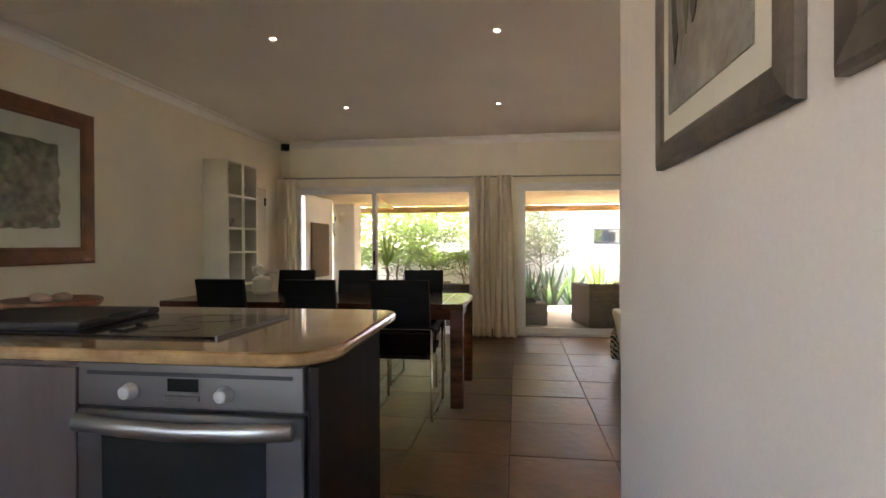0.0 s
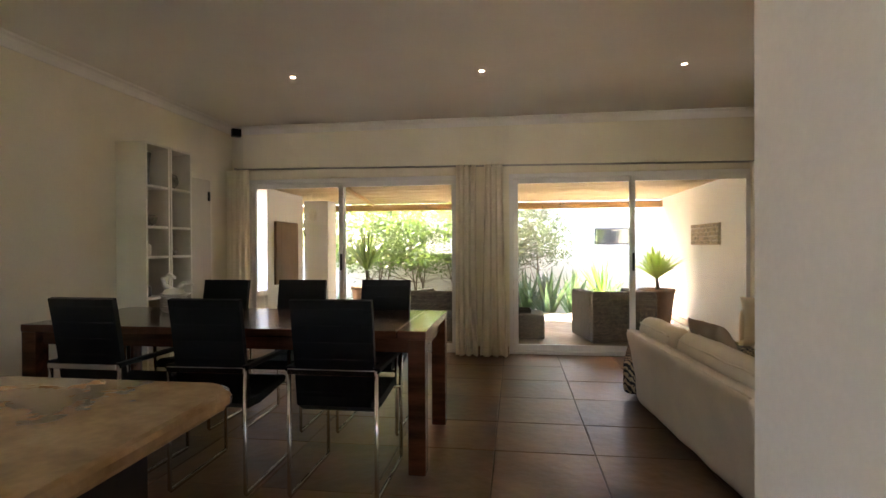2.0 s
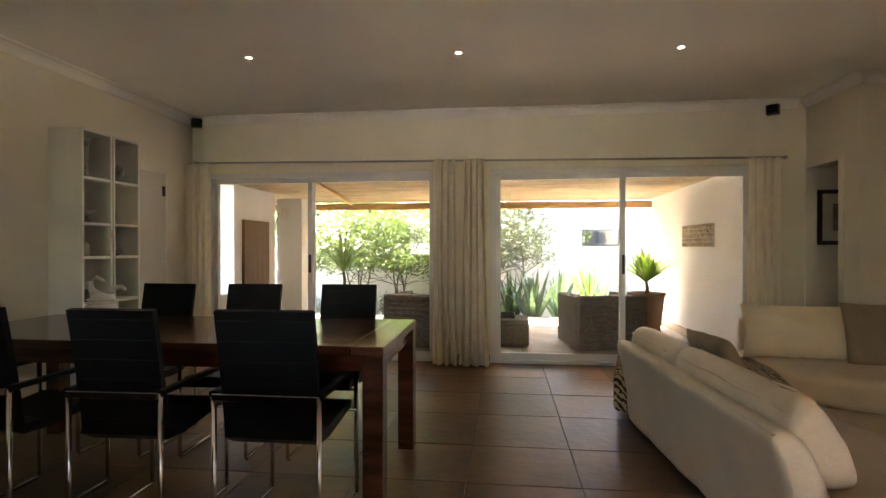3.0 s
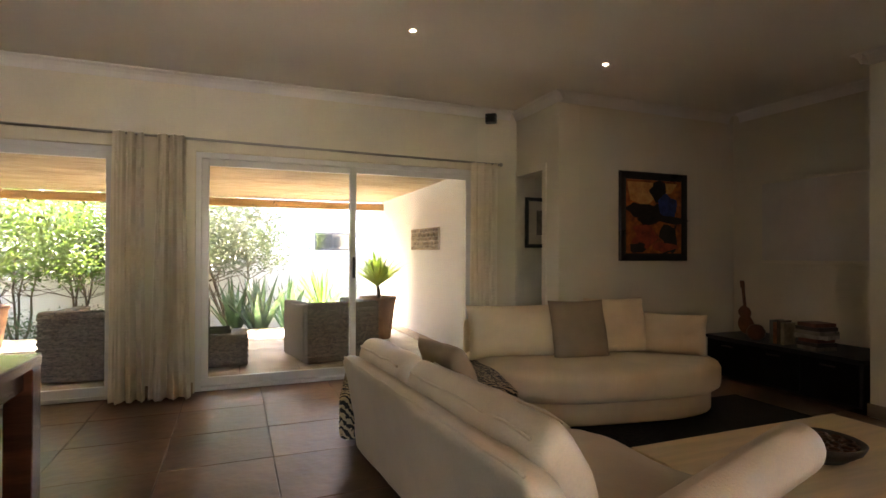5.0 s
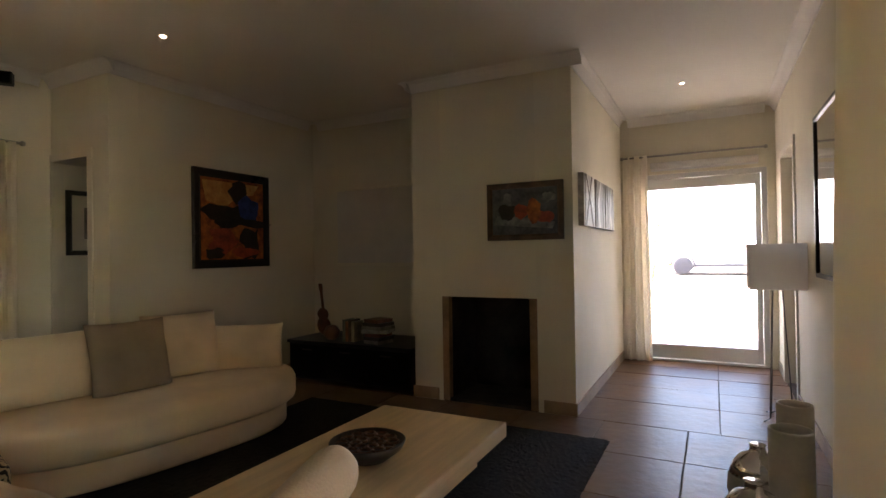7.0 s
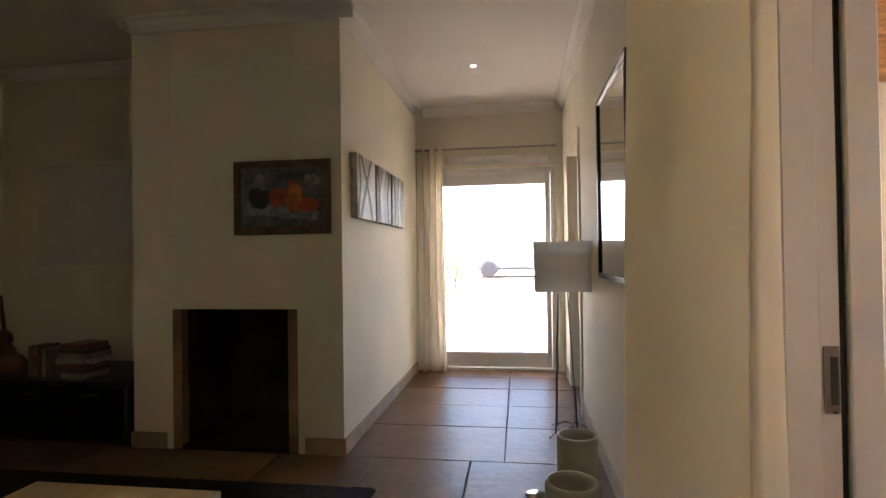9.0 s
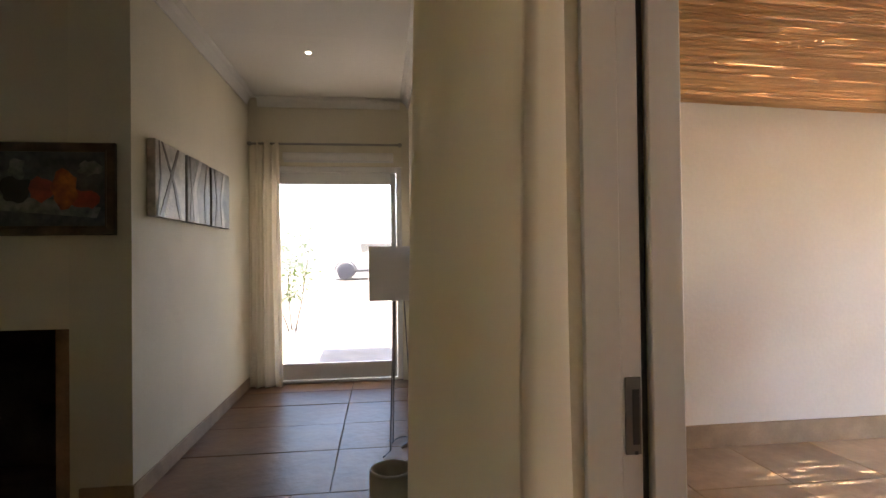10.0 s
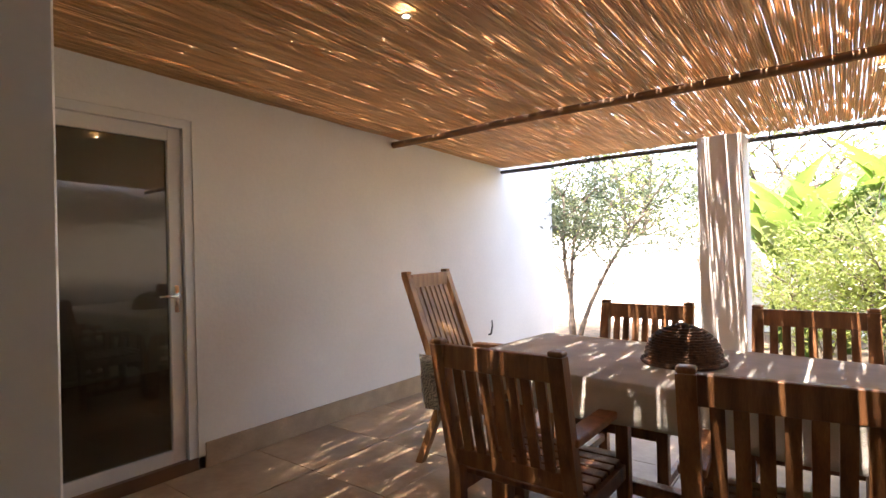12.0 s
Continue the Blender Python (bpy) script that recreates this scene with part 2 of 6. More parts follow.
for leaf, tint in ((M_LEAF, (0.20, 0.31, 0.05)), (M_OLIVE, (0.12, 0.15, 0.06)), (M_AGAPE, (0.14, 0.26, 0.10)), (M_PALM, (0.30, 0.45, 0.08)), (M_BANANA, (0.42, 0.58, 0.12))):
    let_through(leaf, 0.22, tint)
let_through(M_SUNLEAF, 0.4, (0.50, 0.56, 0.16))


# ---- building helpers ----
def link(name, bm, material=None, parent=None, smooth=False):
    me = bpy.data.meshes.new(name)
    if smooth:
        for f in bm.faces:
            f.smooth = True
    bm.to_mesh(me)
    bm.free()
    if material:
        me.materials.append(material)
    ob = new(name, me)
    if parent:
        ob.parent = parent
    return ob


def part(name, bm, material, parent, label="", smooth=False):
    ob = link(name, bm, material, parent, smooth)
    return tagged(ob, label) if label else ob


def empty(name, label, category, group="", m=None):
    ob = new(name)
    if m is not None:
        ob.matrix_world = m
    return tagged(ob, label, category, group)


def box(x0, x1, y0, y1, z0, z1, bm=None, bevel=0.0, seg=1, m=None):
    own = bmesh.new()
    vs = [own.verts.new((x, y, z)) for x in (x0, x1) for y in (y0, y1) for z in (z0, z1)]
    for q in ((0, 1, 3, 2), (4, 6, 7, 5), (0, 4, 5, 1), (2, 3, 7, 6), (0, 2, 6, 4), (1, 5, 7, 3)):
        own.faces.new([vs[k] for k in q])
    if bevel:
        bmesh.ops.bevel(own, geom=own.edges[:], offset=bevel, segments=seg, affect="EDGES", profile=0.5)
    bmesh.ops.recalc_face_normals(own, faces=own.faces[:])
    if m is not None:
        own.transform(m)
    if bm is None:
        return own
    return join(bm, own)


def join(bm, other):
    me = bpy.data.meshes.new("tmp")
    other.to_mesh(me)
    other.free()
    bm.from_mesh(me)
    bpy.data.meshes.remove(me)
    return bm


def tube(points, r, bm=None, seg=8, taper=None, closed=False):
    """A round bar through the points."""
    own = bmesh.new()
    pts = [Vector(p) for p in points]
    rings = []
    n = len(pts)
    up = Vector((0.13, 0.21, 0.97))
    for i, p in enumerate(pts):
        d = (pts[min(i + 1, n - 1)] - pts[max(i - 1, 0)])
        if closed:
            d = pts[(i + 1) % n] - pts[i - 1]
        d = d.normalized()
        a = d.cross(up if abs(d.dot(up)) < 0.95 else Vector((1, 0, 0))).normalized()
        b = d.cross(a)
        rad = r if taper is None else r + (taper - r) * i / (n - 1)
        rings.append([own.verts.new(p + (a * math.cos(k * 2 * math.pi / seg) + b * math.sin(k * 2 * math.pi / seg)) * rad) for k in range(seg)])
    for i in range(n if closed else n - 1):
        A, B = rings[i], rings[(i + 1) % n]
        for k in range(seg):
            own.faces.new((A[k], A[(k + 1) % seg], B[(k + 1) % seg], B[k]))
    if not closed:
        own.faces.new(rings[0][::-1])
        own.faces.new(rings[-1])
    bmesh.ops.recalc_face_normals(own, faces=own.faces[:])
    return own if bm is None else join(bm, own)


def lathe(profile, seg=28, bm=None):
    """A turned body from (radius, height) pairs."""
    own = bmesh.new()
    rings = [[own.verts.new((r * math.cos(k * 2 * math.pi / seg), r * math.sin(k * 2 * math.pi / seg), z)) for k in range(seg)] for r, z in profile]
    for A, B in zip(rings, rings[1:]):
        for k in range(seg):
            own.faces.new((A[k], A[(k + 1) % seg], B[(k + 1) % seg], B[k]))
    own.faces.new(rings[0][::-1])
    own.faces.new(rings[-1])
    bmesh.ops.recalc_face_normals(own, faces=own.faces[:])
    return own if bm is None else join(bm, own)


def cushion(w, d, h, puff=0.5, n=14, seed=0, wrinkle=0.006):
    """A soft pad of that size, centred: full in the middle and thin at its seams, with small folds."""
    own = bmesh.new()
    grid = {}
    for side in (1, -1):
        for i in range(n + 1):
            for j in range(n + 1):
                u, v = 2 * i / n - 1, 2 * j / n - 1
                rim = (1 - abs(u) ** 4) * (1 - abs(v) ** 4)
                e = max(rim, 0) ** puff
                if side < 0 and e == 0:
                    grid[side, i, j] = grid[1, i, j]
                    continue
                pin = 1 - 0.05 * (1 - e) * (1 - (abs(u) * abs(v)) ** 2)
                wob = wrinkle * noise.noise(Vector((u * 2.6 + seed, v * 2.6, side * 2 + seed)))
                grid[side, i, j] = own.verts.new((u * w / 2 * pin, v * d / 2 * pin, side * h / 2 * e + wob * 3 * e))
    for side in (1, -1):
        for i in range(n):
            for j in range(n):
                q = [grid[side, i, j], grid[side, i + 1, j], grid[side, i + 1, j + 1], grid[side, i, j + 1]]
                if len(set(q)) == 4:
                    own.faces.new(q if side > 0 else q[::-1])
    return own


def placed(bm, m):
    bm.transform(m)
    return bm


def wall(name, x0, x1, y0, y1, z0, z1, material, label=""):
    ob = link(name, box(x0, x1, y0, y1, z0, z1), material)
    return tagged(ob, label or "smooth cream painted plaster wall", "wall", kind="structure")


# ---- large structure ----
CEIL = 2.68
H = CEIL + 0.14
# outer shell
wall("wall_west", -3.26, -3.04, -1.6, 7.86, -0.15, H, M_WALL)
wall("wall_kitchen_south_a", -3.26, -2.3, -1.82, -1.6, -0.15, H, M_WALL)
wall("wall_kitchen_south_b", 0.1, 0.60, -1.82, -1.6, -0.15, H, M_WALL)
wall("wall_kitchen_south_sill", -2.3, 0.1, -1.82, -1.6, -0.15, 0.95, M_WALL)
wall("wall_kitchen_south_lintel", -2.3, 0.1, -1.82, -1.6, 2.1, H, M_WALL)
wall("wall_kitchen_east", 0.60, 0.82, -1.82, 2.10, -0.15, H, M_KWALL, "plain painted wall end beside the kitchen")
wall("wall_north_left", -3.26, -2.9, 7.52, 7.86, -0.15, H, M_WALL)
wall("wall_north_middle", -0.26, 0.30, 7.52, 7.86, -0.15, H, M_WALL)
wall("wall_north_right", 2.93, 3.62, 7.52, 7.86, -0.15, H, M_WALL)
wall("wall_north_lintel_1", -2.9, -0.26, 7.52, 7.86, 2.05, H, M_WALL)
wall("wall_north_lintel_2", 0.30, 2.93, 7.52, 7.86, 2.05, H, M_WALL)
# passage door block
wall("wall_passage_pier", 3.39, 3.62, 6.74, 6.98, -0.15, H, M_WALL)
wall("wall_passage_lintel", 3.39, 3.62, 6.98, 7.52, 2.0, H, M_WALL)
wall("wall_passage_front", 3.62, 5.75, 6.74, 6.96, -0.15, H, M_WALL)
wall("wall_passage_back", 3.62, 5.75, 7.52, 7.74, -0.15, H, M_WALL)
wall("wall_passage_end", 5.53, 5.75, 6.96, 7.52, -0.15, H, M_WALL)
# alcove and chimney breast
wall("wall_alcove", 5.62, 5.84, 3.92, 6.74, -0.15, H, M_WALL)
wall("chimney_pier_left", 4.97, 5.62, 4.80, 5.07, -0.15, H, M_WALL)
wall("chimney_pier_right", 4.97, 5.62, 3.70, 3.985, -0.15, H, M_WALL)
wall("chimney_front", 4.97, 5.12, 3.985, 4.80, 0.86, H, M_WALL)
wall("chimney_back", 5.5, 5.62, 3.985, 4.80, -0.15, H, M_SOOT, "soot-black brick lining of the fireplace")
wall("chimney_throat", 5.12, 5.5, 3.985, 4.80, 1.2, 1.3, M_SOOT, "soot-black throat of the fireplace")
# entrance hall
wall("wall_hall_north", 5.62, 7.5, 3.70, 3.92, -0.15, H, M_WALL)
wall("wall_hall_end_left", 7.28, 7.5, 3.60, 3.70, -0.15, H, M_WALL)
wall("wall_hall_end_right", 7.28, 7.5, 2.0, 2.285, -0.15, H, M_WALL)
wall("wall_hall_end_lintel", 7.28, 7.5, 2.285, 3.60, 2.05, H, M_WALL)
wall("wall_south_a", 3.10, 5.95, 1.98, 2.21, -0.15, H, M_WALL)
wall("wall_south_b", 6.75, 7.28, 1.98, 2.21, -0.15, H, M_WALL)
wall("wall_south_lintel_hall", 5.95, 6.75, 1.98, 2.21, 2.04, H, M_WALL)
wall("wall_south_lintel", 0.82, 3.10, 1.98, 2.21, 2.12, H, M_WALL)
# room behind the terrace door
wall("wall_terrace_east_a", 5.5, 5.72, 1.47, 1.98, -0.15, H, M_PATIO, "white plastered terrace wall")
wall("wall_terrace_east_b", 5.5, 5.72, -4.2, 0.60, -0.15, 2.6, M_PATIO, "long white plastered terrace wall")
wall("wall_terrace_lintel", 5.5, 5.72, 0.60, 1.47, 1.97, H, M_PATIO, "white plastered terrace wall above the door")
wall("wall_bedroom_far", 8.2, 8.4, -1.8, 2.2, -0.15, H, M_WALL)
wall("wall_bedroom_south", 5.72, 8.4, -2.0, -1.8, -0.15, H, M_WALL)
wall("wall_bedroom_east", 7.28, 8.2, 1.98, 2.2, -0.15, H, M_WALL)
for nm, x0, x1, y0, y1 in (("ceiling", -3.26, 5.84, 2.28, 7.86), ("ceiling_kitchen", -3.26, 0.86, -1.82, 2.28), ("ceiling_hall", 5.84, 7.5, 1.98, 3.92),
                           ("ceiling_sill", 0.86, 5.84, 1.98, 2.28), ("ceiling_bedroom", 5.72, 8.4, -2.0, 1.98)):
    tagged(link(nm, box(x0, x1, y0, y1, CEIL, H + 0.05), M_CEIL), "flat off-white painted plaster ceiling", "ceiling", kind="structure")
tagged(link("ceiling_bulkhead", box(-3.04, 0.60, 0.9, 3.20, 2.60, 2.679, bevel=0.004), M_CEIL), "shallow white plastered bulkhead above the kitchen island", "ceiling", kind="structure")
tagged(link("floor", box(-3.26, 7.5, 1.98, 7.86, -0.2, -0.006), M_GROUT), "dark grout bed under terracotta stone tiles", "floor", kind="structure")
floor = bpy.data.objects["floor"]
tagged(link("floor_kitchen", box(-3.26, 0.82, -1.82, 1.98, -0.2, 0.0), M_TILE), "terracotta stone kitchen floor", "floor", kind="structure")
tagged(link("floor_bedroom", box(5.5, 8.4, -2.0, 1.98, -0.2, -0.03), M_TILE), "dark tiled bedroom floor", "floor", kind="structure")
tagged(link("floor_terrace", box(0.86, 5.5, -3.3, 1.98, -0.3, -0.106), M_GROUT), "mortar bed of the terrace", "floor", kind="structure")
floor_terrace = bpy.data.objects["floor_terrace"]
tagged(link("floor_patio", box(-4.2, 3.05, 7.86, 11.7, -0.3, -0.056), M_GROUT), "mortar bed of the garden patio", "floor", kind="structure")
floor_patio = bpy.data.objects["floor_patio"]
ground = bmesh.new()
bmesh.ops.create_grid(ground, x_segments=2, y_segments=2, size=600)
ground.transform(Matrix.Translation((0, 0, -0.31)))
tagged(link("ground", ground, M_SOIL), "dry earth ground that runs out to the horizon", "ground", kind="structure")


def cornice(name, x0, y0, x1, y1, nx, ny):
    """A coved cornice along a wall from one end to the other; (nx, ny) points into the room."""
    bm = bmesh.new()
    prof = [(0.0, -0.085), (0.012, -0.085), (0.018, -0.07), (0.03, -0.045), (0.05, -0.022), (0.078, -0.012), (0.085, 0.0), (0.0, 0.0)]
    ends = []
    d = Vector((x1 - x0, y1 - y0, 0)).normalized()
    for k, (x, y) in enumerate(((x0, y0), (x1, y1))):
        ends.append([bm.verts.new((x + nx * o, y + ny * o, CEIL + h - 0.001)) for o, h in prof])
    n = len(prof)
    for k in range(n):
        bm.faces.new((ends[0][k], ends[0][(k + 1) % n], ends[1][(k + 1) % n], ends[1][k]))
    bm.faces.new(ends[0])
    bm.faces.new(ends[1][::-1])
    bmesh.ops.recalc_face_normals(bm, faces=bm.faces[:])
    return tagged(link(name, bm, M_CORNICE), "coved white plaster cornice along the ceiling", "cornice", kind="structure")


for k, c in enumerate(((-3.04, -1.6, -3.04, 7.52, 1, 0), (-2.955, 7.52, 3.305, 7.52, 0, -1), (3.39, 7.52, 3.39, 6.655, -1, 0), (3.39, 6.74, 5.535, 6.74, 0, -1),
                       (5.62, 6.655, 5.62, 5.155, -1, 0), (5.535, 5.07, 4.885, 5.07, 0, 1), (4.97, 5.07, 4.97, 3.615, -1, 0), (4.97, 3.70, 7.195, 3.70, 0, -1),
                       (7.28, 3.615, 7.28, 2.295, -1, 0), (7.28, 2.21, 0.86, 2.21, 0, 1))):
    cornice("cornice_%d" % (k + 1), *c)


def skirting(name, x0, x1, y0, y1, z0=0.0, h=0.095):
    return tagged(link(name, box(x0, x1, y0, y1, z0, z0 + h, bevel=0.003), M_SKIRT), "brown stone skirting tiles", "skirting", kind="structure")


for k, c in enumerate(((-3.04, -3.025, 2.9, 7.5), (3.376, 3.39, 6.74, 6.9), (3.376, 5.6, 6.726, 6.739), (5.605, 5.62, 5.09, 6.72), (4.956, 4.97, 4.84, 5.085), (4.956, 4.97, 3.686, 3.94),
                       (4.971, 7.27, 3.686, 3.70), (7.266, 7.28, 3.61, 3.685), (3.12, 5.9, 2.21, 2.224), (6.8, 7.27, 2.21, 2.224), (0.585, 0.60, -1.5, 2.10), (-0.25, 0.29, 7.506, 7.52))):
    skirting("baseboard_%d" % (k + 1), *c)
skirting("baseboard_terrace", 5.484, 5.5, -4.2, 0.56, -0.1, 0.15)
skirting("baseboard_terrace_b", 5.484, 5.5, 1.50, 1.98, -0.1, 0.15)
skirting("baseboard_patio", 3.03, 3.05, 7.9, 12.6, -0.05, 0.1)


# ---- sliding doors to the garden ----
def slider(name, x0, x1, y, top, mull, label):
    """A two-leaf sliding door in the north wall: outer frame, a fixed and a sliding leaf with a pane each."""
    e = empty(name, label, "sliding door")
    e["kind"] = "structure"
    f = box(x0, x1, y - 0.05, y + 0.06, top - 0.045, top)
    box(x0, x0 + 0.045, y - 0.05, y + 0.06, 0.03, top - 0.045, f)
    box(x1 - 0.045, x1, y - 0.05, y + 0.06, 0.03, top - 0.045, f)
    box(x0, x1, y - 0.05, y + 0.06, 0.0, 0.03, f)
    part("door_frame", f, M_ALU, e)
    for a, b, yy in ((x0 + 0.046, mull + 0.03, y + 0.028), (mull - 0.03, x1 - 0.046, y - 0.022)):
        lf = box(a, a + 0.055, yy - 0.02, yy + 0.02, 0.032, top - 0.047, bevel=0.003)
        box(b - 0.055, b, yy - 0.02, yy + 0.02, 0.032, top - 0.047, lf, bevel=0.003)
        box(a + 0.055, b - 0.055, yy - 0.02, yy + 0.02, top - 0.102, top - 0.047, lf)
        box(a + 0.055, b - 0.055, yy - 0.02, yy + 0.02, 0.032, 0.10, lf)
        leaf_ob = part("leaf", lf, M_ALU, e)
        p = part("pane", box(a + 0.05, b - 0.05, yy - 0.004, yy + 0.004, 0.09, top - 0.095), M_GLASS, leaf_ob)
        p.visible_shadow = False
    hb = box(mull - 0.012, mull + 0.012, y - 0.075, y - 0.045, 0.95, 1.15, bevel=0.005)
    part("door_handle", hb, M_BLACK, e, "black pull handle")
    return e


def plain_window(name, m, w, z0, z1, label):
    e = empty(name, label, "window", m=m)
    e["kind"] = "structure"
    f = box(0, w, -0.04, 0.04, z0, z0 + 0.06)
    box(0, w, -0.04, 0.04, z1 - 0.06, z1, f)
    for x in (0, w / 2 - 0.03, w - 0.06):
        box(x, x + 0.06, -0.04, 0.04, z0 + 0.06, z1 - 0.06, f)
    part("window_frame", f, M_ALU, e)
    for x in (0.06, w / 2 + 0.03):
        p = part("pane", box(x, x + w / 2 - 0.09, -0.004, 0.004, z0 + 0.06, z1 - 0.06), M_GLASS, e)
        p.visible_shadow = False
    return e


plain_window("window_4", pose(-2.3, -1.71, 0), 2.4, 0.95, 2.1, "white framed kitchen window")
slider("window_1", -2.9, -0.26, 7.62, 2.05, -1.69, "white aluminium sliding glass door to the garden")
slider("window_2", 0.30, 2.93, 7.62, 2.05, 1.66, "white aluminium sliding glass door beside the sofa")


def glazed_door(name, m, w, h, label, rail=0.085, tint=M_GLASS, head=None, foot=None):
    """A single glazed leaf in a frame, w wide along x, facing -y, standing at m."""
    e = empty(name, label, "glass door", m=m)
    e["kind"] = "structure"
    f = box(0, w, -0.05, 0.05, h - 0.05, h)
    box(0, 0.05, -0.05, 0.05, 0, h - 0.05, f)
    box(w - 0.05, w, -0.05, 0.05, 0, h - 0.05, f)
    box(0.05, w - 0.05, -0.05, 0.05, -0.02, 0.02, f)
    part("door_frame", f, M_ALU, e)
    a, b = 0.053, w - 0.053
    head, foot = head or rail, foot or rail * 1.3
    lf = box(a, a + rail, -0.022, 0.022, 0.025, h - 0.053, bevel=0.004)
    box(b - rail, b, -0.022, 0.022, 0.025, h - 0.053, lf, bevel=0.004)
    box(a + rail, b - rail, -0.022, 0.022, h - 0.053 - head, h - 0.053, lf)
    box(a + rail, b - rail, -0.022, 0.022, 0.025, 0.025 + foot, lf)
    leaf_ob = part("leaf", lf, M_ALU, e)
    p = part("pane", box(a + rail - 0.005, b - rail + 0.005, -0.004, 0.004, 0.02 + foot, h - 0.05 - head), tint, leaf_ob)
    p.visible_shadow = False
    hd = tube([(0, -0.022, 0), (0, -0.065, 0), (-0.06, -0.07, 0), (-0.12, -0.07, 0.0)], 0.009)
    box(-0.016, 0.016, -0.03, -0.02, -0.1, 0.06, hd, bevel=0.004)
    hd.transform(Matrix.Translation((b - rail / 2, 0, 1.02)))
    part("door_handle", hd, M_CHROME, leaf_ob, "steel lever handle", smooth=True)
    return e


glazed_door("door_2", pose(7.38, 3.60, 0.0, 0, 0, -90), 1.315, 2.05, "white framed glazed front door at the hall's end", 0.05, M_FRONTGLASS, 0.11, 0.15)
glazed_door("door_3", pose(5.56, 1.47, -0.08, 0, 0, -90), 0.87, 2.05, "white framed glazed terrace door with dark glass", 0.075, M_DKGLASS)


def door_trim(name, m, w, h, depth):
    bm = box(-0.06, 0, -0.012, depth, 0, h + 0.06)
    box(w, w + 0.06, -0.012, depth, 0, h + 0.06, bm)
    box(0, w, -0.012, depth, h, h + 0.06, bm)
    ob = link(name, bm, M_TRIM)
    ob.matrix_world = m
    return tagged(ob, "cream painted timber door surround", "door frame", kind="structure")

door_trim("trim_passage", pose(3.39, 7.50, 0, 0, 0, -90), 0.50, 2.0, 0.08)
door_trim("trim_hall", pose(6.745, 2.213, 0, 0, 0, 180), 0.79, 2.035, 0.08)
door_trim("trim_west", pose(-3.04, 6.60, 0, 0, 0, 90), 0.40, 1.98, 0.05)
# closed leaf beyond the west surround
d1 = empty("door_1", "cream painted door beside the white bookcases", "door", m=pose(-3.036, 6.60, 0))
d1["kind"] = "structure"
part("leaf", box(-0.002, 0.03, 0.002, 0.398, 0.005, 1.975, bevel=0.003), M_DOOR, d1)
for zz in (0.3, 1.75):
    part("hinge", box(0.03, 0.045, 0.34, 0.375, zz, zz + 0.1, bevel=0.003), M_BLACK, d1, "dark steel hinge")
d5 = empty("door_5", "cream painted closed door in the hall wall", "door", m=pose(6.72, 2.13, 0, 0, 0, 180))
d5["kind"] = "structure"
part("leaf", box(0, 0.745, 0, 0.038, 0.005, 2.02, bevel=0.003), M_DOOR, d5)
part("door_handle", tube([(0.7, -0.002, 1.02), (0.7, -0.05, 1.02), (0.6, -0.055, 1.02)], 0.009), M_STEEL, d5, "steel lever handle", True)
rb = empty("roller_blind", "rolled white blind above the front door", "blind", m=pose(7.24, 2.36, 2.13))
rl = lathe([(0.002, 0), (0.035, 0.001), (0.036, 1.02), (0.002, 1.021)], 16)
rl.transform(pose(0, 0, 0, -90, 0, 0))
part("roll", rl, M_SHADE, rb, smooth=True)
part("cassette", box(0.037, 0.04, 0.0, 1.02, -0.05, 0.045), M_ALU, rb)

# ---- terrace door jamb ----
jamb = empty("window_3", "white aluminium jamb of the open terrace sliding door", "sliding door", m=pose(3.10, 2.0, 0))
jamb["kind"] = "structure"
part("jamb_inner", box(-0.012, 0.0, 0.09, 0.155, -0.05, 2.12, bevel=0.003), M_ALU, jamb)
part("jamb_track", box(-0.006, 0.0, 0.053, 0.088, -0.05, 2.12), M_ALU, jamb)
part("seal", box(-0.004, 0.0, 0.0415, 0.0505, -0.05, 2.12), M_DARKGAP, jamb, "dark seal gap")
part("jamb_outer", box(-0.016, 0.0, -0.022, 0.039, -0.05, 2.12, bevel=0.003), M_ALU, jamb)
strike = part("lock_strike", box(-0.010, -0.006, 0.056, 0.084, 0.855, 0.985, bevel=0.001), M_STEEL, jamb, "steel lock strike plate")
part("slot", box(-0.0115, -0.010, 0.060, 0.072, 0.872, 0.965), M_BLACK, strike)
part("screw", box(-0.0115, -0.010, 0.063, 0.069, 0.855, 0.861), M_BLACK, strike)
part("head_rail", box(-2.24, -0.02, -0.02, 0.155, 2.075, 2.12), M_ALU, jamb)
part("sill_rail", box(-2.24, -0.016, -0.02, 0.155, -0.02, 0.004), M_ALU, jamb)

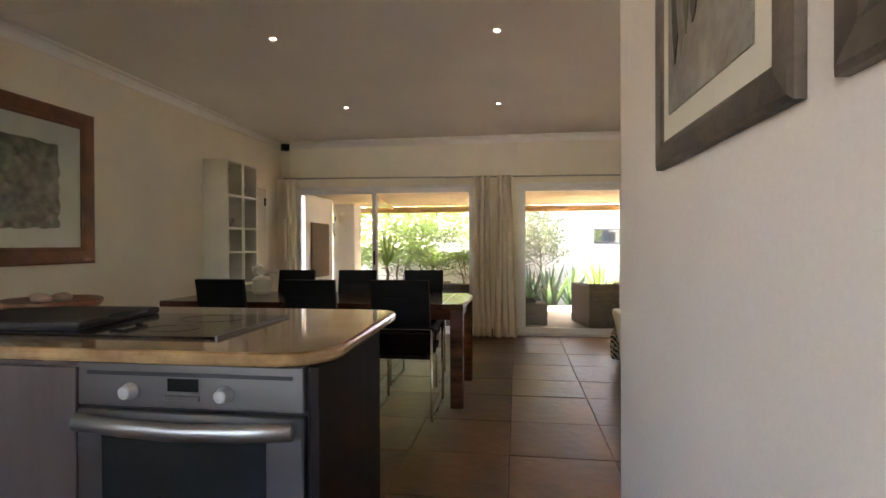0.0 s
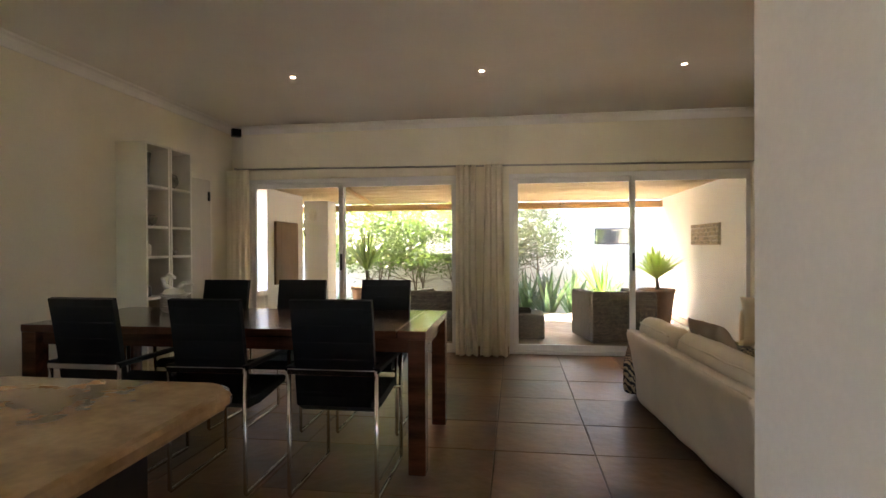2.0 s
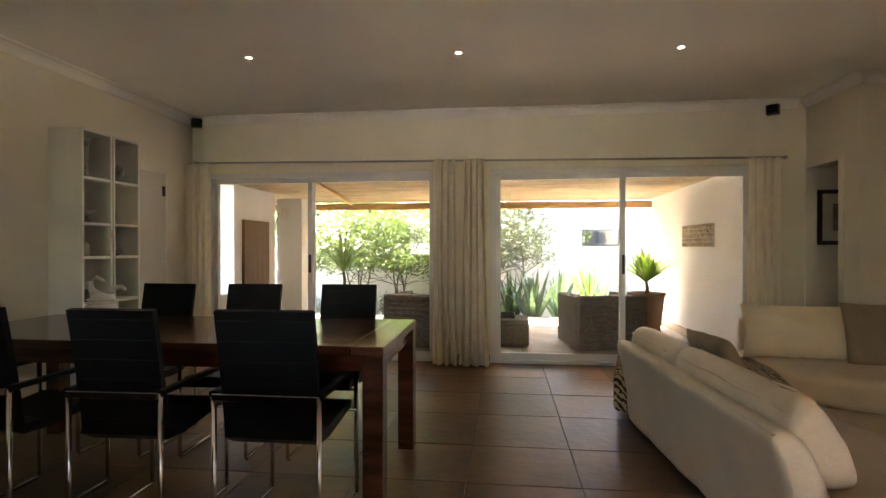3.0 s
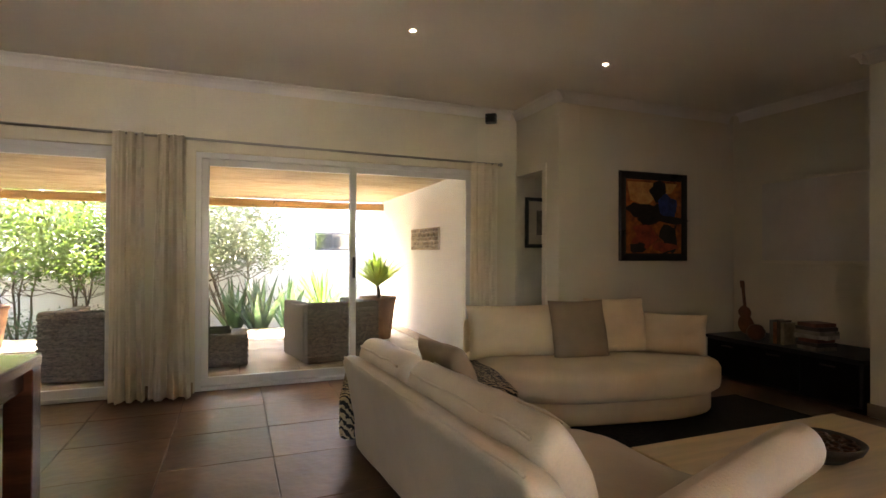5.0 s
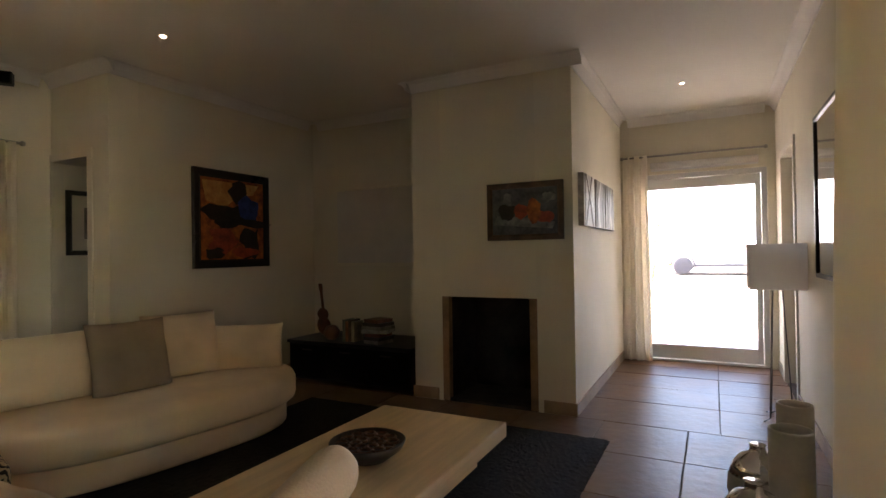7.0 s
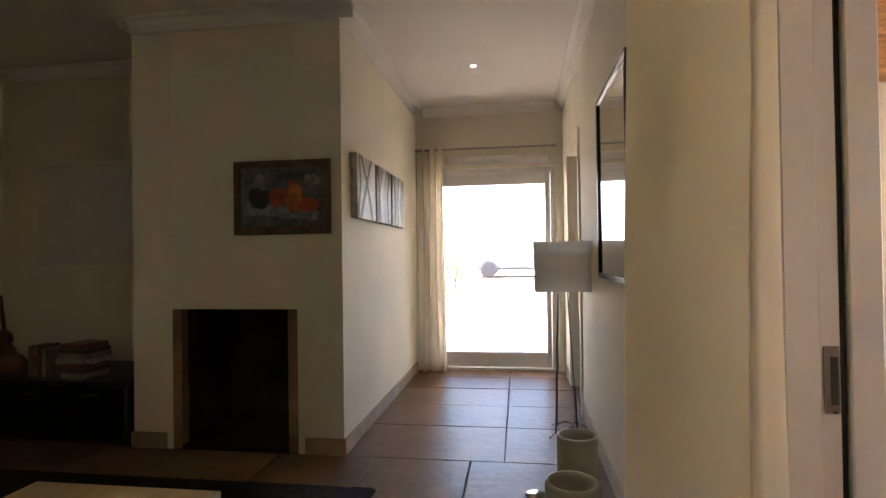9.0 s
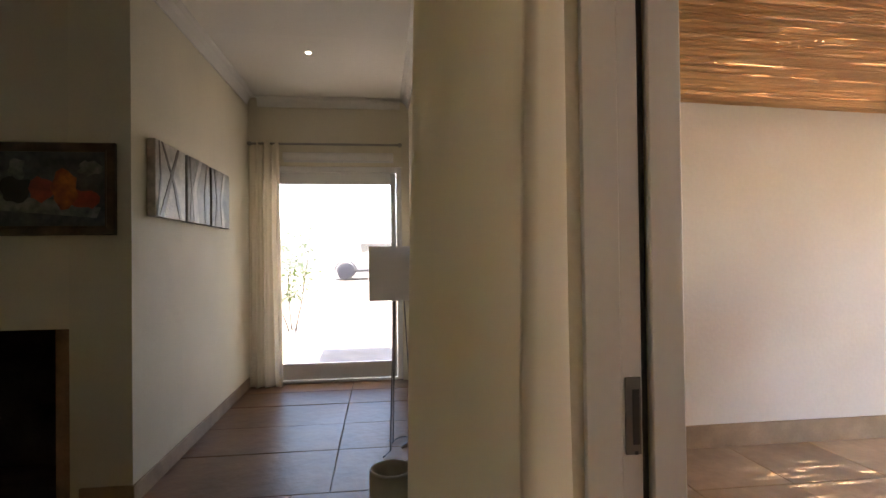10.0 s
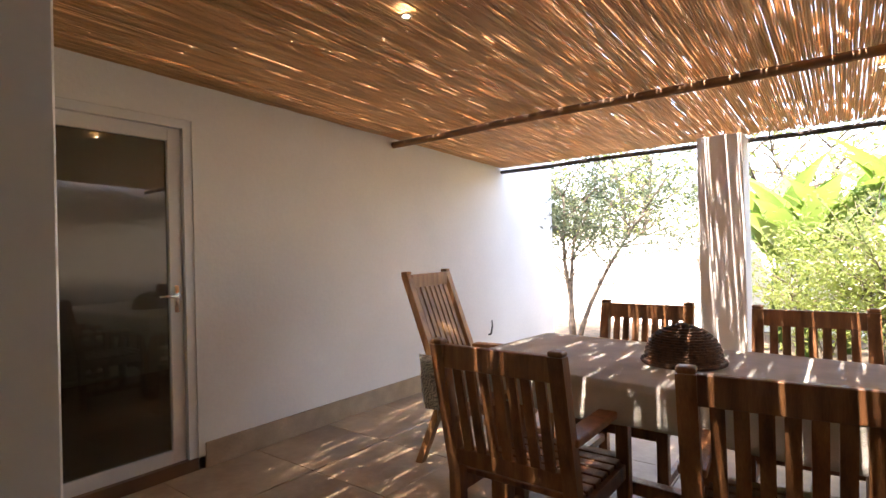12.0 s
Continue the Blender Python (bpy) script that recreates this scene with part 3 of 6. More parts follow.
# ---- curtains ----
def curtain(name, x0, x1, z0, z1, m, folds, amp, label, flare=0.0, seed=1, phase=0.0, second=0.35, drift=1.1):
    """A gathered curtain hung along x at m."""
    bm = bmesh.new()
    nx, nz = int(folds * 40), 26
    vs = []
    for j in range(nz + 1):
        v = j / nz
        row = []
        for i in range(nx + 1):
            u = i / nx
            w = 1 + flare * (1 - v) ** 1.5
            x = (x0 + x1) / 2 + (u - 0.5) * (x1 - x0) * w
            ph = phase + u * folds * 2 * math.pi + drift * noise.noise(Vector((u * 3, v * 1.1, seed)))
            a = amp * (0.55 + 0.45 * (1 - v)) * (0.8 + 0.5 * noise.noise(Vector((u * 5, 3.1, seed))))
            y = a * math.sin(ph) + second * a * math.sin(2.3 * ph + seed) + 0.02 * noise.noise(Vector((u * 2, v * 2, seed + 9)))
            row.append(bm.verts.new((x, y, z0 + (z1 - z0) * v)))
        vs.append(row)
    for j in range(nz):
        for i in range(nx):
            bm.faces.new((vs[j][i], vs[j][i + 1], vs[j + 1][i + 1], vs[j + 1][i]))
    ob = link(name, bm, M_CURTAIN, smooth=True)
    sol = ob.modifiers.new("cloth", "SOLIDIFY")
    sol.thickness = 0.004
    ob.matrix_world = m
    return tagged(ob, label, "curtain")


curtain("curtain", -3.10, -2.76, 0.012, 2.15, pose(0, 7.40, 0), 4, 0.03, "cream cotton curtain gathered beside the bookcases", 0.0, 1)
curtain("curtain", -0.285, -0.065, 0.008, 2.14, pose(0, 7.39, 0), 3, 0.055, "cream cotton curtain hanging to the tiled floor", 0.15, 2)
curtain("curtain", 0.0, 0.20, 0.008, 2.14, pose(0.03, 7.38, 0), 3, 0.06, "cream cotton curtain with a flared hem", 0.55, 3)
curtain("curtain", 2.80, 3.10, 0.012, 2.10, pose(0, 7.40, 0), 4, 0.03, "cream cotton curtain beside the passage door", 0.0, 4)
curtain("curtain", 2.745, 3.43, 0.012, 2.45, pose(0, 2.353, 0), 1.4, 0.148, "long cream curtain at the open terrace door", 0.02, 8, 3.25, 0.2, 0.35)
curtain("curtain", 3.41, 3.665, 0.012, 2.25, pose(0, 0, 0) @ Matrix(((0, -1, 0, 7.19), (1, 0, 0, 0), (0, 0, 1, 0), (0, 0, 0, 1))), 3, 0.035, "cream curtain drawn back at the front door", 0.14, 6)


def rod(name, a, b, label):
    e = empty(name, label, "curtain rod", m=Matrix.Translation(a))
    d = Vector(b) - Vector(a)
    part("pole", tube([(0, 0, 0), d], 0.011), M_ROD, e, smooth=True)
    for q in (0, 1):
        fin = lathe([(0.004, -0.02), (0.018, -0.012), (0.02, 0), (0.016, 0.014), (0.004, 0.02)], 12)
        fin.transform(Matrix.Translation(d * q))
        part("finial", fin, M_ROD, e, smooth=True)
    return e


rod("curtain_rod", (-2.94, 7.42, 2.16), (3.15, 7.42, 2.10), "thin steel curtain rod above the garden doors")
rod("curtain_rod", (2.72, 2.335, 2.46), (3.6, 2.335, 2.46), "thin steel curtain rod above the terrace curtain")
rod("curtain_rod", (7.19, 2.30, 2.235), (7.19, 3.67, 2.235), "thin steel curtain rod above the front door")

# ---- downlights ----
def downlight(x, y, z, group, label, cat="downlight"):
    e = empty("ceiling_light", label, cat, group, Matrix.Translation((x, y, z)) @ Matrix.Diagonal((0.52, 0.52, 1, 1)))
    ring = lathe([(0.034, -0.002), (0.046, -0.006), (0.048, -0.002), (0.047, 0.004), (0.034, 0.004)], 24)
    part("ring", ring, M_RING, e, smooth=True)
    part("bulb", lathe([(0.002, -0.004), (0.026, -0.003), (0.034, 0.002), (0.034, 0.006)], 20), M_LAMP, e, "lit warm-white bulb")
    return e


for x, y in ((-1.5, 5.80), (0.1, 5.88), (1.71, 5.96), (3.305, 5.98), (-1.41, 3.94), (0.157, 4.03), (6.126, 2.998)):
    downlight(x, y, CEIL - 0.002, "downlights in the ceiling", "small lit recessed downlight in the white ceiling")

# ---- speakers ----
def speaker(m, label):
    e = empty("wall_speaker", label, "speaker", "wall speakers", m @ Matrix.Diagonal((1.0, 0.85, 0.62, 1)))
    part("cabinet", box(-0.055, 0.055, -0.12, -0.02, -0.075, 0.075, bevel=0.01, seg=2), M_BLACK, e)
    part("grille", box(-0.045, 0.045, -0.126, -0.12, -0.062, 0.062, bevel=0.002), M_LEATHER, e, "black cloth grille")
    part("bracket", box(-0.015, 0.015, -0.02, 0.03, -0.02, 0.02), M_BLACK, e)
    return e


speaker(pose(-2.965, 7.47, 2.60, 0, 0, 35), "small black speaker on the cream wall's corner")
speaker(pose(3.07, 7.47, 2.565, 0, 0, -35), "small black speaker above the passage door")

# ---- dining table and chairs ----
table = empty("dining_table", "long dark red hardwood dining table with square legs", "table", m=Matrix.Translation((-1.385, 4.765, 0)))
part("tabletop", box(-1.19, 1.115, -0.455, 0.455, 0.735, 0.78, bevel=0.004), M_TABLE, table)
part("end_board", box(1.119, 1.275, -0.455, 0.455, 0.735, 0.78, bevel=0.004), M_TABLE, table)
for y in (-0.40, 0.37):
    part("apron", box(-1.09, 1.18, y, y + 0.028, 0.655, 0.735), M_TABLE, table)
for x in (-1.16, 1.215):
    part("apron", box(x, x + 0.028, -0.36, 0.36, 0.655, 0.735), M_TABLE, table)
for x in (-1.187, 1.177):
    for y in (-0.452, 0.357):
        part("leg", box(x, x + 0.095, y, y + 0.095, 0, 0.735, bevel=0.004), M_TABLE, table)


def sheet(path, w, t, bm=None):
    """A bent slab of width w along x, following (y, z) pairs, t thick."""
    own = bmesh.new()
    n = len(path)
    rows = []
    for i, (y, z) in enumerate(path):
        a, b = Vector(path[max(0, i - 1)]), Vector(path[min(n - 1, i + 1)])
        d = (b - a).normalized()
        nrm = Vector((-d.y, d.x)) * t / 2
        row = []
        for s in (1, -1):
            for x in (-w / 2, w / 2):
                row.append(own.verts.new((x, y + s * nrm.x, z + s * nrm.y)))
        rows.append(row)
    for A, B in zip(rows, rows[1:]):
        own.faces.new((A[0], A[1], B[1], B[0]))
        own.faces.new((A[3], A[2], B[2], B[3]))
        own.faces.new((A[2], A[0], B[0], B[2]))
        own.faces.new((A[1], A[3], B[3], B[1]))
    own.faces.new((rows[0][0], rows[0][2], rows[0][3], rows[0][1]))
    own.faces.new((rows[-1][0], rows[-1][1], rows[-1][3], rows[-1][2]))
    bmesh.ops.recalc_face_normals(own, faces=own.faces[:])
    return own if bm is None else join(bm, own)


def dining_chair(m):
    e = empty("dining_chair", "black leather sling dining chair on a chrome frame", "chair", "chairs round the dining table", m)
    curve = [(-0.20 - 0.085 * u ** 1.25, 0.45 + 0.53 * u) for u in [k / 10 for k in range(11)]]
    part("backrest", sheet(curve, 0.45, 0.03), M_LEATHER, e)
    for k in range(6):
        u = 0.12 + k * 0.16
        y, z = -0.20 - 0.085 * u ** 1.25, 0.45 + 0.53 * u
        part("seam", box(-0.218, 0.218, y - 0.0165, y + 0.0165, z - 0.003, z + 0.003, bevel=0.001), M_LEATHER, e)
    part("seat", sheet([(-0.235, 0.475), (-0.17, 0.435), (-0.05, 0.425), (0.12, 0.44), (0.26, 0.455), (0.285, 0.44)], 0.41, 0.045), M_LEATHER, e)
    for s in (-1, 1):
        x = s * 0.242
        part("side_frame", tube([(x, -0.27, 0.64), (x, -0.27, 0.02), (x, -0.262, 0.012), (x, 0.26, 0.012), (x, 0.27, 0.02), (x, 0.27, 0.63)], 0.0125), M_CHROME, e, "slim chrome leg loop", True)
        part("armrest", box(x - 0.022, x + 0.022, -0.28, 0.285, 0.628, 0.652, bevel=0.008, seg=2), M_LEATHER, e, "black leather armrest")
    part("back_bar", box(-0.242, 0.242, -0.292, -0.275, 0.615, 0.645, bevel=0.003), M_CHROME, e, "flat chrome bar")
    part("seat_bar", tube([(-0.242, 0.26, 0.425), (0.242, 0.26, 0.425)], 0.009), M_CHROME, e, "chrome bar", True)
    return e


NARROW = Matrix.Diagonal((0.91, 1, 1, 1))
chair = dining_chair(pose(-0.515, 4.26, 0) @ NARROW)
copy_thing(chair, pose(-1.165, 4.24, 0, 0, 0, 1.5) @ NARROW)
copy_thing(chair, pose(-1.83, 4.24, 0, 0, 0, -1) @ NARROW)
copy_thing(chair, pose(-0.60, 5.14, 0, 0, 0, 180) @ NARROW)
copy_thing(chair, pose(-1.25, 5.12, 0, 0, 0, 181) @ NARROW)
copy_thing(chair, pose(-1.87, 5.09, 0, 0, 0, 178) @ NARROW)

sculpture = bmesh.new()
lathe([(0.05, 0), (0.075, 0.01), (0.085, 0.06), (0.075, 0.13), (0.06, 0.16), (0.03, 0.17)], 20, sculpture)
tube([(0.0, 0, 0.15), (-0.06, 0, 0.19), (-0.07, 0, 0.24), (-0.03, 0, 0.27), (0.01, 0, 0.24)], 0.022, sculpture, 10, 0.012)
tube([(0.02, 0, 0.15), (0.06, 0, 0.20), (0.11, 0, 0.21), (0.13, 0, 0.19)], 0.02, sculpture, 10, 0.01)
for k in range(7):
    tube([(0.083 * math.cos(a), 0.083 * math.sin(a), 0.03 + k * 0.017) for a in [j * math.pi / 8 for j in range(16)]], 0.005, sculpture, 6, closed=True)
sculpture = link("table_sculpture", sculpture, M_WHITEW, smooth=True)
sculpture.matrix_world = pose(-2.02, 4.95, 0.78, 0, 0, 15)
tagged(sculpture, "white ribbed ceramic sculpture on the dining table", "ornament")

# ---- bookcases ----
def bookcase(y, label):
    e = empty("bookcase", label, "bookcase", "tall white bookcases", Matrix.Translation((-3.035, y, 0)))
    w, h, d = 0.315, 2.15, 0.285
    for yy in (0, w - 0.022):
        part("side_panel", box(0, d, yy, yy + 0.022, 0, h, bevel=0.002), M_WHITEW, e)
    part("back_panel", box(0.0, 0.006, 0.023, w - 0.023, 0.05, h - 0.005), M_WHITEW, e)
    for z in (0.06, 0.43, 0.78, 1.14, 1.405, 1.76, 2.128):
        part("shelf", box(0.007, d - 0.002, 0.0225, w - 0.0225, z, z + 0.021, bevel=0.002), M_WHITEW, e)
    return e


bookcase(5.63, "tall narrow white bookcase with glass ornaments")
bookcase(5.955, "tall narrow white bookcase beside the painted door")


def turned(name, profile, m, material, label, cat, smooth=True, group=""):
    ob = link(name, lathe(profile, 20), material, smooth=smooth)
    ob.matrix_world = m
    return tagged(ob, label, cat, group)


M_GLASSWARE = mat("smoky glassware", (0.32, 0.30, 0.26), 0.12, 0.3, 20, 0.1, spec=0.8)
turned("tall_vase", [(0.03, 0), (0.035, 0.01), (0.022, 0.06), (0.028, 0.2), (0.04, 0.29), (0.036, 0.295)], pose(-2.86, 5.78, 1.781), M_GLASSWARE, "tall patterned glass vase on the bookcase", "vase")
turned("round_vase", [(0.03, 0), (0.06, 0.03), (0.078, 0.08), (0.06, 0.13), (0.03, 0.15), (0.026, 0.15)], pose(-2.86, 6.1, 1.781), M_GLASSWARE, "round speckled vase on the bookcase", "vase")
turned("glass_bowl", [(0.03, 0), (0.06, 0.02), (0.08, 0.07), (0.075, 0.1), (0.06, 0.1)], pose(-2.86, 5.79, 1.426), M_GLASSWARE, "smoky glass bowl on the bookcase", "bowl")
turned("small_bowl", [(0.025, 0), (0.05, 0.015), (0.06, 0.05), (0.055, 0.05)], pose(-2.86, 6.1, 1.161), M_GLASSWARE, "low glass dish on the bookcase", "bowl")
turned("small_jar", [(0.03, 0), (0.035, 0.02), (0.035, 0.09), (0.02, 0.11)], pose(-2.86, 5.78, 1.161), M_VASE, "small cream jar on the bookcase", "jar")
turned("dark_jar", [(0.03, 0), (0.035, 0.02), (0.035, 0.08), (0.02, 0.10)], pose(-2.86, 5.78, 0.801), M_DKFRAME, "small dark jar on the bookcase", "jar")

# ---- pictures ----
def picture(name, m, w, h, fw, frame_mat, art, label, mount=0.0, cat="picture", depth=0.028, glazed=False):
    """A framed picture hung in the xz plane, centred, facing -y."""
    e = empty(name, label, cat, "", m)
    for k in range(4):
        L = (w if k % 2 == 0 else h) / 2
        D = (h if k % 2 == 0 else w) / 2
        bar = bmesh.new()
        sec = [(0.0, 0.0), (0.0, -depth * 0.75), (fw * 0.14, -depth), (fw * 0.75, -depth * 0.92), (fw * 0.9, -depth * 0.7), (fw, -depth * 0.7), (fw, 0.0)]
        ends = [[bar.verts.new((sx * (L - o), q, -(D - o))) for o, q in sec] for sx in (-1, 1)]
        for i in range(len(sec)):
            j = (i + 1) % len(sec)
            bar.faces.new((ends[0][i], ends[0][j], ends[1][j], ends[1][i]))
        bar.faces.new(ends[0][::-1])
        bar.faces.new(ends[1])
        bmesh.ops.recalc_face_normals(bar, faces=bar.faces[:])
        part("frame_bar", placed(bar, Matrix.Rotation(k * math.pi / 2, 4, "Y")), frame_mat, e)
    iw, ih = w / 2 - fw + 0.002, h / 2 - fw + 0.002
    if mount:
        part("mount", box(-iw, iw, -0.012, -0.002, -ih, ih), M_MAT, e)
        part("artwork", box(-iw + mount, iw - mount, -0.016, -0.0125, -ih + mount, ih - mount), art, e)
    else:
        part("artwork", box(-iw, iw, -0.014, -0.002, -ih, ih), art, e)
    if glazed:
        p = part("glazing", box(-iw, iw, -0.0215, -0.0195, -ih, ih), M_GLASS, e)
        p.visible_shadow = False
    return e


def patch(e, pts, material, y=-0.019, name="painted_shape"):
    """A flat painted shape on a picture."""
    bm = bmesh.new()
    f = [bm.verts.new((x, y, z)) for x, z in pts]
    b = [bm.verts.new((x, y + 0.002, z)) for x, z in pts]
    bm.faces.new(f)
    bm.faces.new(b[::-1])
    n = len(pts)
    for k in range(n):
        bm.faces.new((f[k], b[k], b[(k + 1) % n], f[(k + 1) % n]))
    bmesh.ops.recalc_face_normals(bm, faces=bm.faces[:])
    return part(name, bm, material, e)


def blob(cx, cz, rx, rz, seed, n=16, rough=0.25):
    return [(cx + rx * math.cos(a) * (1 + rough * noise.noise(Vector((math.cos(a) * 1.5, math.sin(a) * 1.5, seed)))),
             cz + rz * math.sin(a) * (1 + rough * noise.noise(Vector((math.cos(a) * 1.5, math.sin(a) * 1.5, seed + 5))))) for a in [k * 2 * math.pi / n for k in range(n)]]


def paint(name, c, c2=None, var=0.25):
    return mat(name, c, 0.45, var, 14, 0.3, col2=c2, fine=45)


P_ORANGE = paint("orange paint", (0.50, 0.14, 0.025), (0.16, 0.03, 0.012), 0.4)
P_YELLOW = paint("ochre paint", (0.55, 0.30, 0.10), (0.45, 0.18, 0.05))
P_BLUE = paint("blue paint", (0.03, 0.06, 0.26))
P_NIGHT = paint("dark paint", (0.03, 0.018, 0.015))
P_GREY = paint("grey paint", (0.10, 0.10, 0.10), (0.035, 0.035, 0.038), 0.4)
P_WHITE = paint("grey-white paint", (0.22, 0.205, 0.19), (0.06, 0.06, 0.062), 0.4)
P_RED = paint("red paint", (0.42, 0.07, 0.03))
P_SEPIA = paint("sepia paint", (0.30, 0.27, 0.22), (0.16, 0.14, 0.11))
P_BIRCH = paint("birch white paint", (0.58, 0.54, 0.47), (0.34, 0.31, 0.27))
P_UMBER = paint("umber paint", (0.15, 0.12, 0.09), (0.08, 0.065, 0.05))
P_CLOTH = mat("woven bark cloth", (0.26, 0.235, 0.195), 0.9, 0.5, 16, 0.9, col2=(0.07, 0.06, 0.05), fine=60)
P_PAPER = mat("pale paper", (0.80, 0.78, 0.72), 0.8, 0.05)

pa = picture("framed_painting", pose(4.505, 6.738, 1.56), 0.86, 0.88, 0.075, M_BLKFRAME, P_ORANGE, "abstract orange and blue painting in a black frame")
patch(pa, [(-0.34, 0.34), (0.30, 0.34), (0.22, 0.24), (0.05, 0.22), (-0.1, 0.10), (-0.3, 0.16)], P_YELLOW, -0.0165)
patch(pa, blob(0.06, 0.26, 0.11, 0.09, 1, 20, 0.7), P_NIGHT, -0.0185)
patch(pa, blob(-0.08, 0.07, 0.26, 0.09, 2, 20, 0.8), P_NIGHT, -0.019)
patch(pa, blob(0.17, 0.10, 0.13, 0.12, 3, 20, 0.7), P_BLUE, -0.0205)
patch(pa, blob(0.02, -0.03, 0.27, 0.06, 4, 20, 0.9), P_NIGHT, -0.022)
patch(pa, blob(-0.14, -0.20, 0.17, 0.11, 5, 20, 0.9), P_RED, -0.0195)
patch(pa, blob(0.20, -0.20, 0.13, 0.18, 6, 20, 0.8), P_NIGHT, -0.0198)
patch(pa, blob(-0.22, -0.31, 0.12, 0.05, 8, 20, 0.8), P_NIGHT, -0.0201)
patch(pa, blob(0.10, -0.30, 0.14, 0.05, 9, 20, 0.8), P_RED, -0.0213)
patch(pa, blob(0.30, 0.20, 0.045, 0.12, 7, 20, 0.7), P_ORANGE, -0.0192)

pb = picture("framed_painting", pose(4.968, 4.07, 1.534, 0, 0, -90), 0.61, 0.446, 0.045, M_BRNFRAME, P_GREY, "still life of orange fruit in a brown wood frame")
patch(pb, [(-0.25, -0.10), (0.22, -0.14), (0.24, -0.09), (0.02, -0.05), (-0.22, -0.03)], P_WHITE, -0.0165)
patch(pb, blob(-0.14, 0.0, 0.07, 0.07, 11, 18, 0.6), P_NIGHT, -0.0182)
patch(pb, blob(-0.03, 0.0, 0.055, 0.06, 9, 18, 0.6), P_RED, -0.0185)
patch(pb, blob(0.08, 0.0, 0.07, 0.075, 10, 18, 0.6), P_ORANGE, -0.02)
patch(pb, blob(0.17, -0.05, 0.06, 0.05, 15, 18, 0.6), P_RED, -0.0192)
patch(pb, blob(-0.13, 0.10, 0.04, 0.05, 13, 18, 0.9), P_WHITE, -0.0172)
patch(pb, blob(0.19, 0.10, 0.05, 0.035, 12, 18, 0.9), P_WHITE, -0.0175)

pc = picture("framed_textile", pose(-3.036, 3.56, 1.665, 0, 0, 90), 1.19, 1.15, 0.125, M_REDWOOD, P_PAPER, "dark woven cloth piece in a red-brown wood frame", glazed=True, depth=0.035)
rag = blob(0, 0, 0.36, 0.36, 21, 60, 0.12)
rag = [(max(-0.27, min(0.28, x * 1.25)) + 0.03 * noise.noise(Vector((x * 20, z * 20, 2))), max(-0.31, min(0.30, z * 1.25)) + 0.03 * noise.noise(Vector((z * 20, x * 20, 5)))) for x, z in rag]
patch(pc, rag, P_CLOTH, -0.0185, "woven_cloth")

pd = picture("framed_print", pose(0.598, 1.343, 1.787, 0, 0, -90), 0.560, 0.82, 0.052, M_GREYFRAME, P_SEPIA, "brown and green print in a weathered grey frame", mount=0.046, depth=0.018)
for k in range(9):
    a = -0.13 + k * 0.034
    patch(pd, blob(a, -0.03 + 0.06 * noise.noise(Vector((k * 1.7, 0, 3))), 0.03, 0.17, 30 + k, 14, 0.5), (P_NIGHT, P_SEPIA, paint("moss paint", (0.16, 0.18, 0.09)))[k % 3] if k else P_NIGHT, -0.0185 - 0.0004 * k)
pe = picture("framed_print", pose(0.598, 0.696, 1.787, 0, 0, -90), 0.588, 0.82, 0.052, M_GREYFRAME, P_SEPIA, "second pale print in a weathered grey frame", mount=0.062, depth=0.018)
patch(pe, blob(0, 0, 0.12, 0.17, 44, 16, 0.4), P_NIGHT, -0.0185)

pf = picture("framed_print", pose(3.72, 7.518, 1.52), 0.46, 0.54, 0.04, M_BLKFRAME, P_SEPIA, "small print in a black frame in the passage", mount=0.1)

# A glazed picture: a mirror surface stands in for reflections on its glass.
mir = empty("wall_mirror", "tall glazed picture in a thin black frame, built as a mirror", "mirror", m=pose(4.545, 2.212, 1.52, 0, 0, 180))
for a, b, c, d in ((-0.39, 0.39, 0.455, 0.48), (-0.39, 0.39, -0.48, -0.455), (-0.39, -0.365, -0.455, 0.455), (0.365, 0.39, -0.455, 0.455)):
    part("frame_bar", box(a, b, -0.022, 0, c, d, bevel=0.003), M_BLKFRAME, mir)
part("mirror_glass", box(-0.366, 0.366, -0.012, -0.002, -0.456, 0.456), M_MIRROR, mir)

for k in range(3):
    cv = empty("canvas_print", "grey-brown canvas print on the hall wall", "picture", "row of canvas prints", m=pose(5.345 + k * 0.46, 3.698, 1.62))
    part("canvas", box(-0.21, 0.21, -0.045, 0, -0.205, 0.205, bevel=0.004), (P_BIRCH, P_SEPIA, P_SEPIA)[k], cv)
    for j, (xa, xm, xb, w) in enumerate((((-0.14, -0.02, 0.10, 0.026), (0.13, 0.03, -0.13, 0.02), (-0.19, -0.15, -0.17, 0.012)), ((-0.06, -0.1, 0.02, 0.045), (0.12, 0.10, 0.15, 0.02), (-0.17, -0.15, -0.18, 0.014)), ((0.05, 0.0, 0.08, 0.04), (-0.13, -0.10, -0.15, 0.02)))[k]):
        pts = [(xa + w, -0.202), (xm + w * 0.8, 0.0), (xb + w * 0.6, 0.202), (xb - w * 0.6, 0.202), (xm - w * 0.8, 0.0), (xa - w, -0.202)]
        patch(cv, pts, P_UMBER if k == 0 else P_BIRCH if j == 0 else P_UMBER, -0.047 - 0.0008 * j)

# ---- sofas ----
def soft_box(w, d, h, r, seg=4):
    return box(-w / 2, w / 2, -d / 2, d / 2, -h / 2, h / 2, bevel=r, seg=seg)


